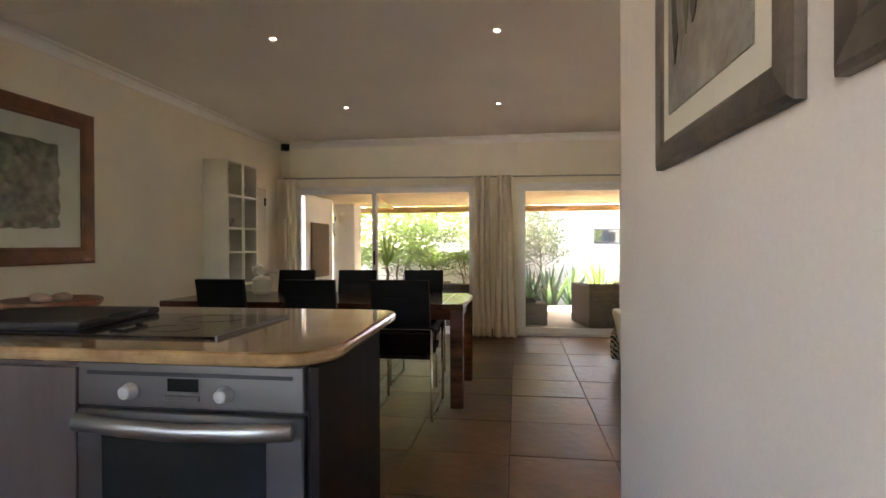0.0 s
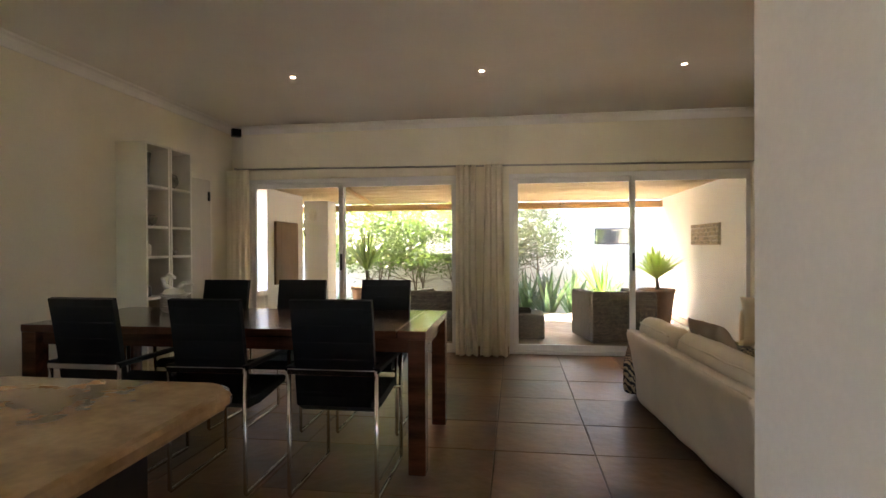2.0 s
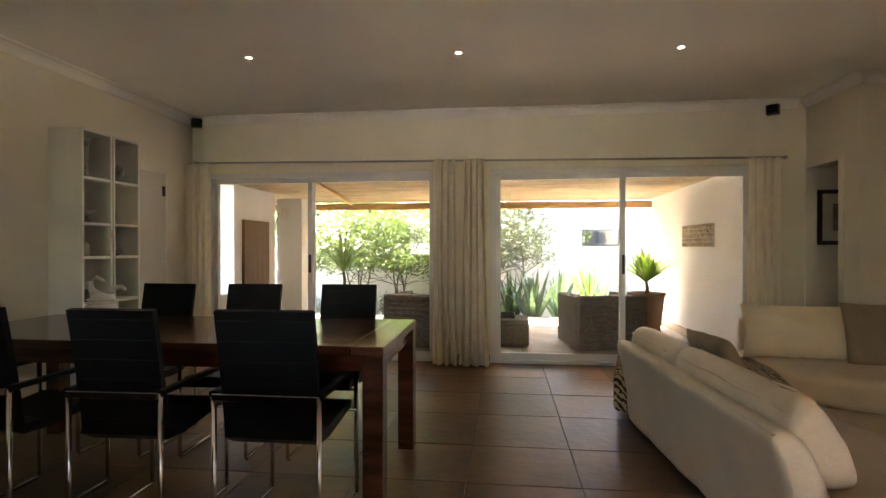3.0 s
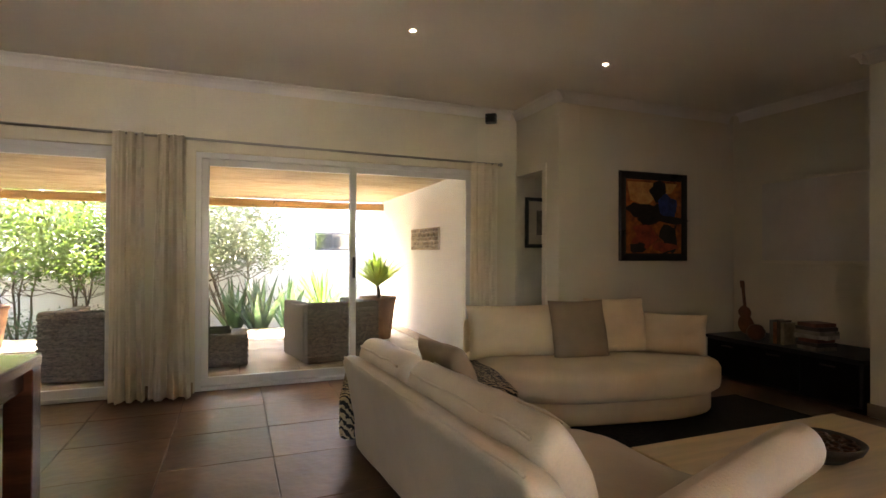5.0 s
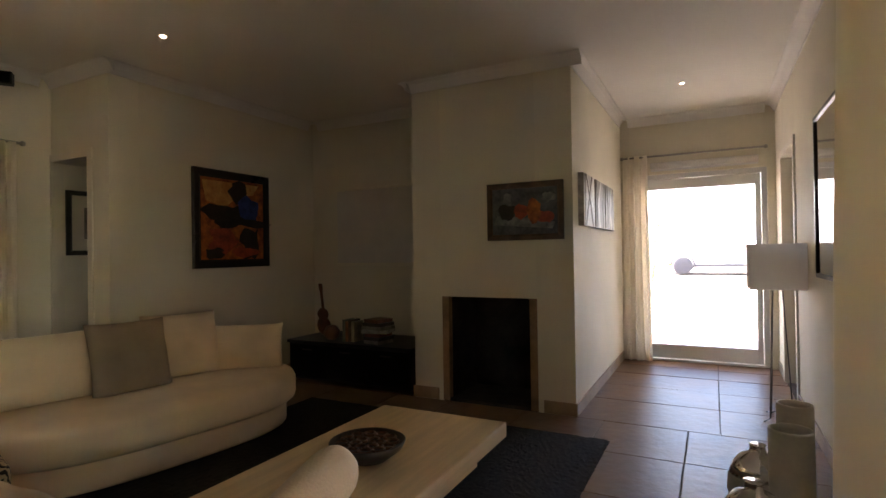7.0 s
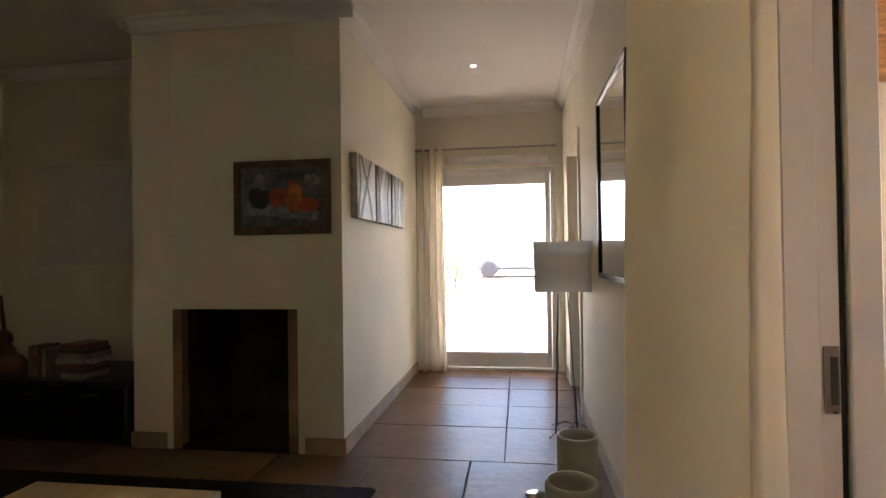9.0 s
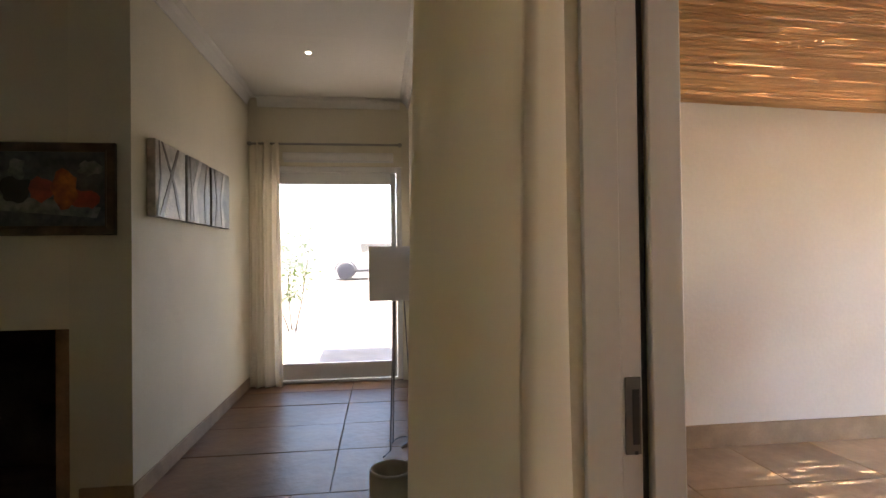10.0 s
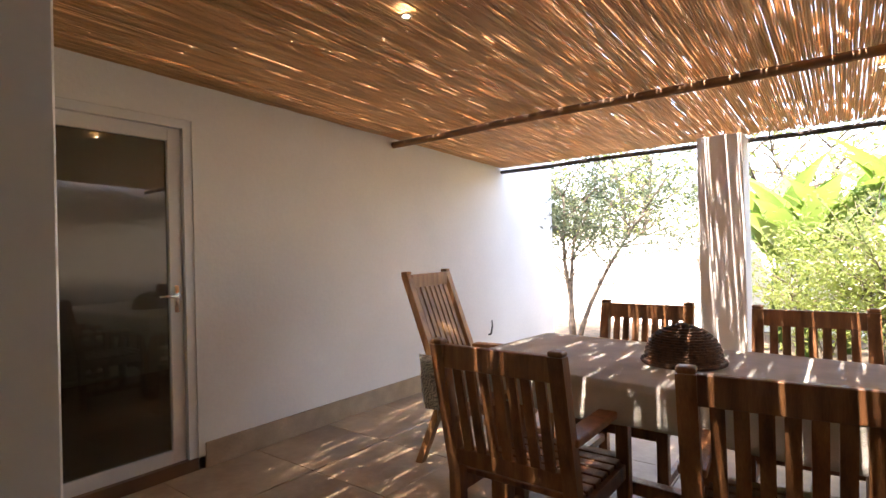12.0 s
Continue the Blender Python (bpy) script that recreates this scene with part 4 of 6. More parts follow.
def swept(prof, y0, y1, n, end, seed, wob=0.006):
    """A soft body with a closed (x, z) outline drawn along y, its ends rounded in."""
    bm = bmesh.new()
    cx, cz = sum(p[0] for p in prof) / len(prof), sum(p[1] for p in prof) / len(prof)
    rows = []
    ys = [(end * (1 - math.cos(k * math.pi / 8)), 0.55 + 0.45 * math.sin(k * math.pi / 8)) for k in range(5)]
    span = [(y0 + d, f) for d, f in ys] + [(y0 + end + (y1 - y0 - 2 * end) * k / n, 1.0) for k in range(1, n)] + [(y1 - d, f) for d, f in ys[::-1]]
    for y, f in span:
        row = []
        for x, z in prof:
            w = wob * noise.noise(Vector((y * 5 + seed, x * 6, z * 6))) + 0.5 * wob * noise.noise(Vector((y * 13, x * 11 + seed, z * 11)))
            row.append(bm.verts.new((cx + (x - cx) * f + w, y, cz + (z - cz) * f + w)))
        rows.append(row)
    m = len(prof)
    for A, B in zip(rows, rows[1:]):
        for k in range(m):
            bm.faces.new((A[k], A[(k + 1) % m], B[(k + 1) % m], B[k]))
    bm.faces.new(rows[0][::-1])
    bm.faces.new(rows[-1])
    bmesh.ops.recalc_face_normals(bm, faces=bm.faces[:])
    return bm


def smooth_outline(pts, n=4):
    """Rounds a closed outline off by a spline through its points."""
    out, m = [], len(pts)
    for k in range(m):
        p0, p1, p2, p3 = (Vector(pts[(k + j) % m]) for j in (-1, 0, 1, 2))
        for i in range(n):
            t = i / n
            out.append(tuple(0.5 * (2 * p1 + (p2 - p0) * t + (2 * p0 - 5 * p1 + 4 * p2 - p3) * t * t + (3 * p1 - p0 - 3 * p2 + p3) * t ** 3)))
    return out


s1 = empty("leather_sofa", "cream leather sofa with raised back pads on dark tiles", "sofa", m=pose(1.69, 4.56, 0.0, 0, 0, 4.5))
SHELL = [(-0.345, 0.09), (-0.375, 0.25), (-0.41, 0.45), (-0.44, 0.585), (-0.425, 0.62), (-0.385, 0.622), (-0.32, 0.58), (-0.24, 0.38), (-0.18, 0.10)]
part("back_shell", swept(smooth_outline(SHELL), -0.74, 1.05, 16, 0.06, 1), M_SOFA, s1, smooth=True)
seam = tube([(-0.431, -0.70 + 1.71 * k / 16, 0.612 + 0.003 * math.sin(k * 2.1)) for k in range(17)], 0.006, seg=6)
part("seam", seam, M_SOFA, s1, "stitched leather seam", True)
part("base", placed(soft_box(0.76, 1.86, 0.2, 0.05), Matrix.Translation((0.06, 0.06, 0.2))), M_SOFA, s1, smooth=True)
part("seat_cushion", placed(cushion(0.74, 0.90, 0.17, 0.22, seed=2, n=20), Matrix.Translation((0.09, 0.55, 0.325))), M_SOFA, s1, smooth=True)
part("seat_cushion", placed(cushion(0.74, 0.92, 0.17, 0.22, seed=3, n=20), Matrix.Translation((0.09, -0.34, 0.325))), M_SOFA, s1, smooth=True)
PAD = [(-0.345, 0.585), (-0.337, 0.66), (-0.295, 0.708), (-0.235, 0.700), (-0.175, 0.61), (-0.115, 0.49), (-0.11, 0.41), (-0.20, 0.40), (-0.29, 0.48)]
for y0, y1, sd in ((0.385, 1.06, 4), (-0.66, 0.35, 5)):
    pad = part("back_pad", swept(smooth_outline(PAD), y0, y1, 14, 0.06, sd, 0.012), M_SOFA, s1, smooth=True)
    for x, z in ((-0.339, 0.668), (-0.225, 0.697)):
        pipe = tube([(x + 0.004 * math.sin(k * 1.7 + sd), y0 + 0.06 + (y1 - y0 - 0.12) * k / 12, z + 0.004 * math.sin(k * 1.3 + sd)) for k in range(13)], 0.0055, seg=6)
        part("piping", pipe, M_SOFA, pad, smooth=True)
part("side_arm", placed(soft_box(0.70, 0.22, 0.34, 0.07), Matrix.Translation((0.02, -0.86, 0.29))), M_SOFA, s1, smooth=True)
ARM = [(-0.085, -0.01), (-0.06, 0.055), (0.0, 0.085), (0.055, 0.06), (0.08, -0.01), (0.05, -0.07), (-0.05, -0.07)]
part("arm_pad", placed(swept(smooth_outline(ARM), -0.40, 0.40, 12, 0.09, 6, 0.010), pose(0.29, -0.775, 0.475, 0, 0, -90) @ pose(0, 0, 0, 13, 0, 0)), M_SOFA, s1, smooth=True)
for x in (-0.22, 0.36):
    for y in (-0.80, 0.92):
        part("foot", placed(lathe([(0.02, 0), (0.025, 0.03), (0.025, 0.11)], 12), Matrix.Translation((x, y, 0))), M_CHROME, s1, "chrome foot", True)

pil = link("scatter_cushion", cushion(0.42, 0.42, 0.13, 0.45, seed=9), M_TAUPE, smooth=True)
pil.matrix_world = pose(1.65, 5.12, 0.55, 0, 66, 8)
tagged(pil, "taupe square scatter cushion leaning on the leather sofa", "cushion")


def dshape(a, b, back, z0, z1, lip, n=40, inset=0.0):
    """A flat-backed, round-fronted slab."""
    bm = bmesh.new()
    ring = []
    for k in range(n + 1):
        th = math.pi + math.pi * k / n
        c, s = math.cos(th), math.sin(th)
        ring.append((a * math.copysign(abs(c) ** 0.62, c), b * math.copysign(abs(s) ** 0.85, s)))
    ring += [(a, back), (a * 0.5, back), (0, back), (-a * 0.5, back), (-a, back)]
    levels = [(z0, -0.02), (z0 + lip * 0.4, 0.0), (z0 + lip, 0.006), (z1 - lip, 0.006), (z1 - lip * 0.35, -0.008), (z1, -0.045), (z1 + 0.012, -0.14)]
    rows = []
    for z, off in levels:
        rows.append([bm.verts.new((x * (1 + (off - inset) / a), (y - back / 2) * (1 + (off - inset) / b) + back / 2, z)) for x, y in ring])
    m = len(ring)
    for A, B in zip(rows, rows[1:]):
        for k in range(m):
            bm.faces.new((A[k], A[(k + 1) % m], B[(k + 1) % m], B[k]))
    bm.faces.new(rows[0][::-1])
    bm.faces.new(rows[-1])
    bmesh.ops.recalc_face_normals(bm, faces=bm.faces[:])
    return bm


s2 = empty("curved_sofa", "cream cotton sofa with a curved front on a dark rug", "sofa", m=pose(3.22, 6.02, 0.022, 0, 0, -9))
part("base", dshape(0.93, 0.56, 0.36, 0.0, 0.17, 0.02, inset=0.03), M_SOFA2, s2, smooth=True)
part("seat", dshape(0.95, 0.60, 0.36, 0.172, 0.375, 0.05), M_SOFA2, s2, smooth=True)
part("back_rail", placed(soft_box(1.86, 0.14, 0.42, 0.05), Matrix.Translation((0, 0.42, 0.42))), M_SOFA2, s2, smooth=True)
def upright(name, x, y, z, w, h, t, rz, mtl, label, seed, lean=-16):
    ob = link(name, cushion(w, h, t, 0.4, seed=seed, n=16), mtl, smooth=True)
    ob.matrix_world = pose(x, y, z, 0, 0, rz) @ pose(0, 0, 0, 90 + lean, 0, 0)
    return tagged(ob, label, "cushion", "cushions on the curved sofa")


upright("back_cushion", 2.66, 6.22, 0.585, 0.80, 0.42, 0.22, -11, M_SOFA2, "wide cream back cushion on the curved sofa", 11)
upright("back_cushion", 3.50, 6.09, 0.605, 0.50, 0.46, 0.20, -16, M_SOFA2, "square cream cushion on the curved sofa", 12)
upright("scatter_cushion", 3.09, 6.02, 0.60, 0.47, 0.47, 0.14, -8, M_TAUPE, "square taupe cushion on the curved sofa", 13)
upright("arm_cushion", 3.86, 5.85, 0.55, 0.50, 0.34, 0.18, -50, M_SOFA2, "low cream cushion at the sofa's end", 14)

pf2 = empty("zebra_pouf", "square zebra hide pouf on chrome legs", "pouf", m=pose(1.79, 5.94, 0, 0, 0, -14))
part("body", placed(soft_box(1.06, 0.92, 0.27, 0.045), Matrix.Translation((0, 0, 0.25))), M_ZEBRA, pf2, smooth=True)
for x in (-0.38, 0.38):
    for y in (-0.33, 0.33):
        part("leg", tube([(x, y, 0.11), (x, y, 0.008), (x + 0.03, y, 0.008)], 0.008), M_CHROME, pf2, "chrome leg", True)

rug = bmesh.new()
nx, ny = 150, 150
gv = [[rug.verts.new((1.95 + 2.6 * i / nx + 0.012 * noise.noise(Vector((i, j * 0.6, 0))), 3.39 + 2.46 * j / ny + 0.012 * noise.noise(Vector((j, i * 0.6, 7))),
                      (0.013 + 0.005 * noise.noise(Vector((i * 0.77, j * 0.71, 3)))) if 0 < i < nx and 0 < j < ny else 0.001)) for j in range(ny + 1)] for i in range(nx + 1)]
for i in range(nx):
    for j in range(ny):
        rug.faces.new((gv[i][j], gv[i + 1][j], gv[i + 1][j + 1], gv[i][j + 1]))
tagged(link("shag_rug", rug, M_RUG), "dark brown shaggy rug under the coffee table", "rug")

ct = empty("coffee_table", "low pale wood coffee table on a dark rug", "table", m=Matrix.Translation((3.185, 4.28, 0.02)))
part("tabletop", box(-0.755, 0.755, -0.42, 0.42, 0.135, 0.22, bevel=0.004), M_CTABLE, ct)
part("plinth", box(-0.60, 0.60, -0.30, 0.30, 0.0, 0.135), M_CTABLE, ct)
bowl = empty("carved_bowl", "dark carved wooden bowl on the coffee table", "bowl", m=pose(3.13, 4.255, 0.24) @ Matrix.Diagonal((1.1, 1.1, 1.3, 1)))
part("shell", lathe([(0.05, 0.0), (0.09, 0.012), (0.15, 0.05), (0.165, 0.075), (0.158, 0.078), (0.14, 0.06), (0.07, 0.03), (0.02, 0.028)], 32), M_DKFRAME, bowl, smooth=True)
for k in range(12):
    a = k * math.pi / 6
    rg = tube([(0.108 * math.cos(a) + 0.026 * math.cos(b), 0.108 * math.sin(a) + 0.026 * math.sin(b), 0.068) for b in [j * math.pi / 5 for j in range(10)]], 0.006, seg=6, closed=True)
    part("ring", rg, M_BASKET, bowl, smooth=True)
for k in range(6):
    a = k * math.pi / 3
    rg = tube([(0.05 * math.cos(a) + 0.024 * math.cos(b), 0.05 * math.sin(a) + 0.024 * math.sin(b), 0.064) for b in [j * math.pi / 5 for j in range(10)]], 0.006, seg=6, closed=True)
    part("ring", rg, M_BASKET, bowl, smooth=True)

# ---- alcove ----
mu = empty("media_cabinet", "low black media cabinet in the alcove", "cabinet", m=pose(5.27, 5.8, 0))
part("body", box(-0.30, 0.33, -0.68, 0.70, 0.03, 0.37, bevel=0.003), M_BLACK, mu)
part("top", box(-0.32, 0.33, -0.70, 0.72, 0.371, 0.40, bevel=0.004), M_BLACK, mu)
for y in (-0.66, -0.21, 0.24):
    dr = part("door", box(-0.315, -0.301, y, y + 0.44, 0.05, 0.36, bevel=0.002), M_LEATHER, mu)
    part("handle", box(-0.328, -0.315, y + 0.16, y + 0.28, 0.31, 0.322, bevel=0.003), M_DKFRAME, dr)
scr = empty("pull_down_screen", "pale grey pull-down screen hanging on the alcove wall", "screen", m=pose(5.60, 5.76, 1.10))
part("sheet", box(-0.004, 0.0, -0.60, 0.63, 0.03, 0.80), M_SCREEN, scr)
part("bottom_bar", box(-0.018, 0.008, -0.61, 0.64, 0.0, 0.032, bevel=0.006, seg=2), M_WALL, scr)
part("head_batten", box(-0.016, 0.008, -0.61, 0.64, 0.80, 0.825, bevel=0.005), M_WALL, scr)
random.seed(4)
for k in range(7):
    w = random.uniform(0.16, 0.26)
    bk2 = empty("book", "book lying in a stack on the media cabinet", "book", "books on the cabinet", pose(5.12, 5.55, 0.4005 + k * 0.032))
    c = [(0.30, 0.27, 0.22), (0.08, 0.06, 0.05), (0.22, 0.08, 0.05), (0.45, 0.42, 0.36)][k % 4]
    part("cover", box(-0.10, 0.10, -w / 2, w / 2, 0.0, 0.031, bevel=0.001, m=pose(0, 0, 0, 0, 0, random.uniform(-14, 14))), paint("book cover", c), bk2)
for k in range(4):
    b3 = link("standing_book", box(0, 0.15, 0, 0.03, 0, 0.19 + 0.015 * (k % 2), bevel=0.001), paint("book spine", [(0.35, 0.3, 0.22), (0.1, 0.07, 0.05), (0.3, 0.12, 0.06), (0.2, 0.2, 0.18)][k]))
    b3.matrix_world = pose(5.05, 5.78 + k * 0.034, 0.4005)
    tagged(b3, "book standing upright on the media cabinet", "book", "books on the cabinet")
uk = bmesh.new()
lathe([(0.01, -0.03), (0.09, -0.025), (0.11, 0.0), (0.09, 0.025), (0.01, 0.03)], 20, uk)
uk.transform(Matrix.Diagonal((1, 1.15, 1, 1)))
uk2 = lathe([(0.01, -0.028), (0.07, -0.024), (0.082, 0.0), (0.07, 0.024), (0.01, 0.028)], 20)
uk2.transform(Matrix.Translation((0, 0.15, 0)))
join(uk, uk2)
box(-0.016, 0.016, 0.2, 0.46, 0.0, 0.022, uk, bevel=0.003)
box(-0.028, 0.028, 0.45, 0.54, 0.0, 0.016, uk, bevel=0.004)
uk = link("ukulele", uk, M_REDWOOD, smooth=False)
uk.matrix_world = pose(5.25, 6.30, 0.505, 0, 0, 90) @ pose(0, 0, 0, 82, 0, 0) @ Matrix.Diagonal((0.8, 0.8, 0.8, 1))
tagged(uk, "small brown wooden ukulele leaning on the cabinet", "ukulele")
turned("dark_pot", [(0.04, 0), (0.07, 0.03), (0.08, 0.08), (0.05, 0.13), (0.03, 0.14)], pose(5.1, 6.08, 0.40), M_REDWOOD, "small red-brown pot on the media cabinet", "pot")
# hearth lining
fp = empty("fireplace_surround", "warm stone edging round the soot-black fireplace", "fireplace", m=pose(4.97, 4.39, 0))
for a, b in ((-0.405, -0.345), (0.35, 0.41)):
    part("jamb", box(-0.002, 0.45, a, b, 0.0, 0.86), M_FIREBRICK, fp)
part("hearth", box(0.0, 0.53, -0.345, 0.35, -0.012, 0.02), M_SOOT, fp)
for a, b in ((-0.345, -0.335), (0.34, 0.35)):
    part("side_lining", box(0.06, 0.53, a, b, 0.02, 1.2), M_SOOT, fp)

# ---- hall things ----
fl = empty("floor_lamp", "floor lamp with a square white shade on thin rods", "lamp", m=pose(5.50, 2.39, 0))
sh = bmesh.new()
for a, b, c, d in ((-0.17, 0.17, -0.17, -0.166), (-0.17, 0.17, 0.166, 0.17), (-0.17, -0.166, -0.166, 0.166), (0.166, 0.17, -0.166, 0.166)):
    box(a, b, c, d, 0.93, 1.25, sh)
part("shade", sh, M_SHADE, fl)
for k in range(3):
    a = k * 2 * math.pi / 3 + 0.4
    part("rod", tube([(0.03 * math.cos(a), 0.03 * math.sin(a), 1.10), (0.09 * math.cos(a), 0.09 * math.sin(a), 0.02), (0.16 * math.cos(a), 0.16 * math.sin(a), 0.006)], 0.0045, seg=6), M_STEEL, fl, smooth=True)
part("bulb", placed(lathe([(0.012, 0), (0.02, 0.02), (0.03, 0.06), (0.02, 0.095), (0.004, 0.1)], 14), Matrix.Translation((0, 0, 1.08))), M_SHADE, fl, "unlit frosted bulb", True)
part("cord", tube([(0.1 + 0.1 * math.sin(t * 1.7), 0.04 * math.cos(t * 2.3) - 0.02 * t, 0.005 + 0.004 * math.sin(t * 2) ** 2) for t in [k * 0.35 for k in range(24)]], 0.0035, seg=5), M_BLACK, fl, "black flex on the tiles", True)


def hollow_vase(r, h, m, label):
    return turned("cylinder_vase", [(r * 0.96, 0), (r, 0.01), (r, h - 0.008), (r * 0.97, h), (r * 0.86, h), (r * 0.84, h - 0.02), (r * 0.82, 0.03), (0.004, 0.025)], m, M_VASE, label, "vase", True, "cream floor vases")


hollow_vase(0.075, 0.50, pose(3.98, 2.46, 0), "tall cream cylinder vase by the hall wall")
hollow_vase(0.08, 0.50, pose(3.57, 2.52, 0), "cream stoneware cylinder vase standing on the tiles")
for x, y, a in ((3.84, 2.62, 25), (3.40, 2.66, -20)):
    ov = empty("silver_vase", "round white vase with a polished silver shoulder", "vase", "silver shouldered vases", pose(x, y, 0, 0, 0, a))
    part("belly", lathe([(0.05, 0), (0.10, 0.04), (0.125, 0.12), (0.12, 0.19), (0.115, 0.20)], 28), M_VASE, ov, smooth=True)
    part("shoulder", lathe([(0.116, 0.20), (0.10, 0.25), (0.07, 0.285), (0.035, 0.30), (0.03, 0.33), (0.036, 0.335)], 28), M_SILVER, ov, "polished silver shoulder", True)

# ---- kitchen ----
kc = empty("kitchen_worktop", "polished golden granite worktop with rounded corner", "worktop", m=Matrix.Translation((-1.6, 2.14, 0.03)))
wt = bmesh.new()
ring = [(-1.44, -0.46)]
for k in range(9):
    a = -math.pi / 2 + k * math.pi / 16
    ring.append((1.27 + 0.15 * math.cos(a), -0.31 + 0.15 * math.sin(a)))
for k in range(9):
    a = k * math.pi / 16
    ring.append((1.32 + 0.08 * math.cos(a), 0.38 + 0.08 * math.sin(a)))
ring.append((-1.44, 0.46))
lv = [(0.883, 0.012), (0.887, 0.004), (0.895, 0.0), (0.908, 0.0), (0.916, 0.004), (0.92, 0.012)]
rows = []
for z, o in lv:
    rows.append([wt.verts.new((x * (1 - o / 1.4), y * (1 - o / 0.53), z)) for x, y in ring])
for A, B in zip(rows, rows[1:]):
    for k in range(len(ring)):
        wt.faces.new((A[k], A[(k + 1) % len(ring)], B[(k + 1) % len(ring)], B[k]))
wt.faces.new(rows[0][::-1])
wt.faces.new(rows[-1])
bmesh.ops.recalc_face_normals(wt, faces=wt.faces[:])
part("slab", wt, M_GRANITE, kc)
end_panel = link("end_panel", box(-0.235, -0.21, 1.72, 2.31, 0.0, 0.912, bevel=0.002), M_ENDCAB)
tagged(end_panel, "laminate end panel of the kitchen island, darkened for shade", "panel")
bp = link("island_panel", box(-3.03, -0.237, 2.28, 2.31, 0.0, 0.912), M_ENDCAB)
tagged(bp, "laminate back panel under the worktop, darkened for shade", "panel")

ov = empty("built_in_oven", "built-in steel oven with two pale grey knobs", "oven", m=Matrix.Translation((-0.562, 1.72, 0.042)) @ Matrix.Diagonal((1.07, 1, 1, 1)))
part("casing", box(-0.295, 0.295, 0.005, 0.5, 0.12, 0.872), M_BLACK, ov)
panel = part("control_panel", box(-0.297, 0.297, -0.02, 0.005, 0.755, 0.87, bevel=0.003), M_STEEL, ov)
part("vent_slot", box(-0.27, 0.27, -0.0225, -0.02, 0.838, 0.848), M_BLACK, panel)
part("display", box(-0.05, 0.03, -0.0235, -0.02, 0.80, 0.833), M_OVENGLASS, panel, "dark clock display")
part("button_strip", box(-0.06, 0.035, -0.027, -0.02, 0.776, 0.79, bevel=0.002), M_STEEL, panel)
for x in (-0.15, 0.10):
    kn = lathe([(0.022, 0), (0.022, 0.006), (0.018, 0.01), (0.017, 0.026), (0.013, 0.03), (0.003, 0.031)], 24)
    kn.transform(pose(x, -0.02, 0.797, 90, 0, 0))
    part("knob", kn, M_KNOB, panel, "pale grey round knob", True)
odoor = part("oven_door", box(-0.297, 0.297, -0.025, 0.004, 0.14, 0.745, bevel=0.004), M_STEEL, ov)
part("door_glass", box(-0.225, 0.205, -0.0285, -0.0255, 0.2, 0.685), M_OVENGLASS, odoor)
hb = bmesh.new()
pts = [(-0.28, -0.05, 0.719), (-0.15, -0.05, 0.708), (0, -0.05, 0.703), (0.15, -0.05, 0.708), (0.28, -0.05, 0.719)]
tube([(x, 0, z) for x, y, z in pts], 0.023, hb, 12)
hb.transform(Matrix.Translation((0, -0.052, 0)) @ Matrix.Diagonal((1, 0.7, 1, 1)))
for x in (-0.255, 0.255):
    join(hb, box(x - 0.012, x + 0.012, -0.055, -0.024, 0.705, 0.73, bevel=0.003))
part("door_handle", hb, M_ROD, odoor, "curved steel bar handle", True)
cu = empty("kitchen_unit", "dark laminate kitchen base unit beside the oven", "cabinet", m=Matrix.Translation((-1.2, 1.72, 0.03)))
part("body", box(-0.30, 0.318, 0.003, 0.55, 0.1, 0.88), M_CAB, cu)
part("door", box(-0.295, 0.312, -0.02, 0.0, 0.13, 0.865, bevel=0.002), M_CAB, cu)
copy_thing(cu, Matrix.Translation((-1.83, 1.72, 0.03)))
copy_thing(cu, Matrix.Translation((-2.46, 1.72, 0.03)))
flr = link("filler_strip", box(-0.2440, -0.2365, 1.722, 2.27, 0.12, 0.905), M_BLACK)
tagged(flr, "dark filler strip beside the oven", "strip")

hob = empty("ceramic_hob", "black ceramic glass hob set in the granite", "hob", m=Matrix.Translation((-1.03, 2.09, 0.95)) @ Matrix.Diagonal((1.14, 0.9, 1, 1)))
part("glass", box(-0.38, 0.40, -0.27, 0.27, 0.0, 0.008, bevel=0.002), M_HOB, hob)
for x in (-0.383, 0.40):
    part("trim", box(x, x + 0.006, -0.27, 0.27, 0.0, 0.010), M_STEEL, hob, "steel edge strip")
for x, y, r in ((-0.2, -0.12, 0.09), (-0.2, 0.14, 0.075), (0.2, -0.12, 0.075), (0.2, 0.13, 0.1)):
    part("cooking_zone", tube([(x + r * math.cos(a), y + r * math.sin(a), 0.0078) for a in [k * math.pi / 14 for k in range(28)]], 0.0012, seg=4, closed=True), M_GREYFRAME, hob)
gp = empty("griddle_plate", "black cast griddle lying on the hob", "griddle", m=pose(-1.36, 2.10, 0.958, 0, 0, 4))
part("plate", placed(soft_box(0.55, 0.42, 0.026, 0.010), Matrix.Translation((0, 0, 0.013))), M_BLACK, gp, smooth=False)
for s in (-1, 1):
    part("handle", tube([(s * 0.275, -0.07, 0.025), (s * 0.315, -0.06, 0.03), (s * 0.315, 0.06, 0.03), (s * 0.275, 0.07, 0.025)], 0.008), M_BLACK, gp, smooth=True)
turned("wooden_dish", [(0.15, 0.0), (0.175, 0.015), (0.19, 0.035), (0.19, 0.048), (0.178, 0.052), (0.165, 0.042), (0.02, 0.038)], pose(-1.66, 2.40, 0.95), M_REDWOOD, "round red-brown wooden dish on the worktop", "dish")
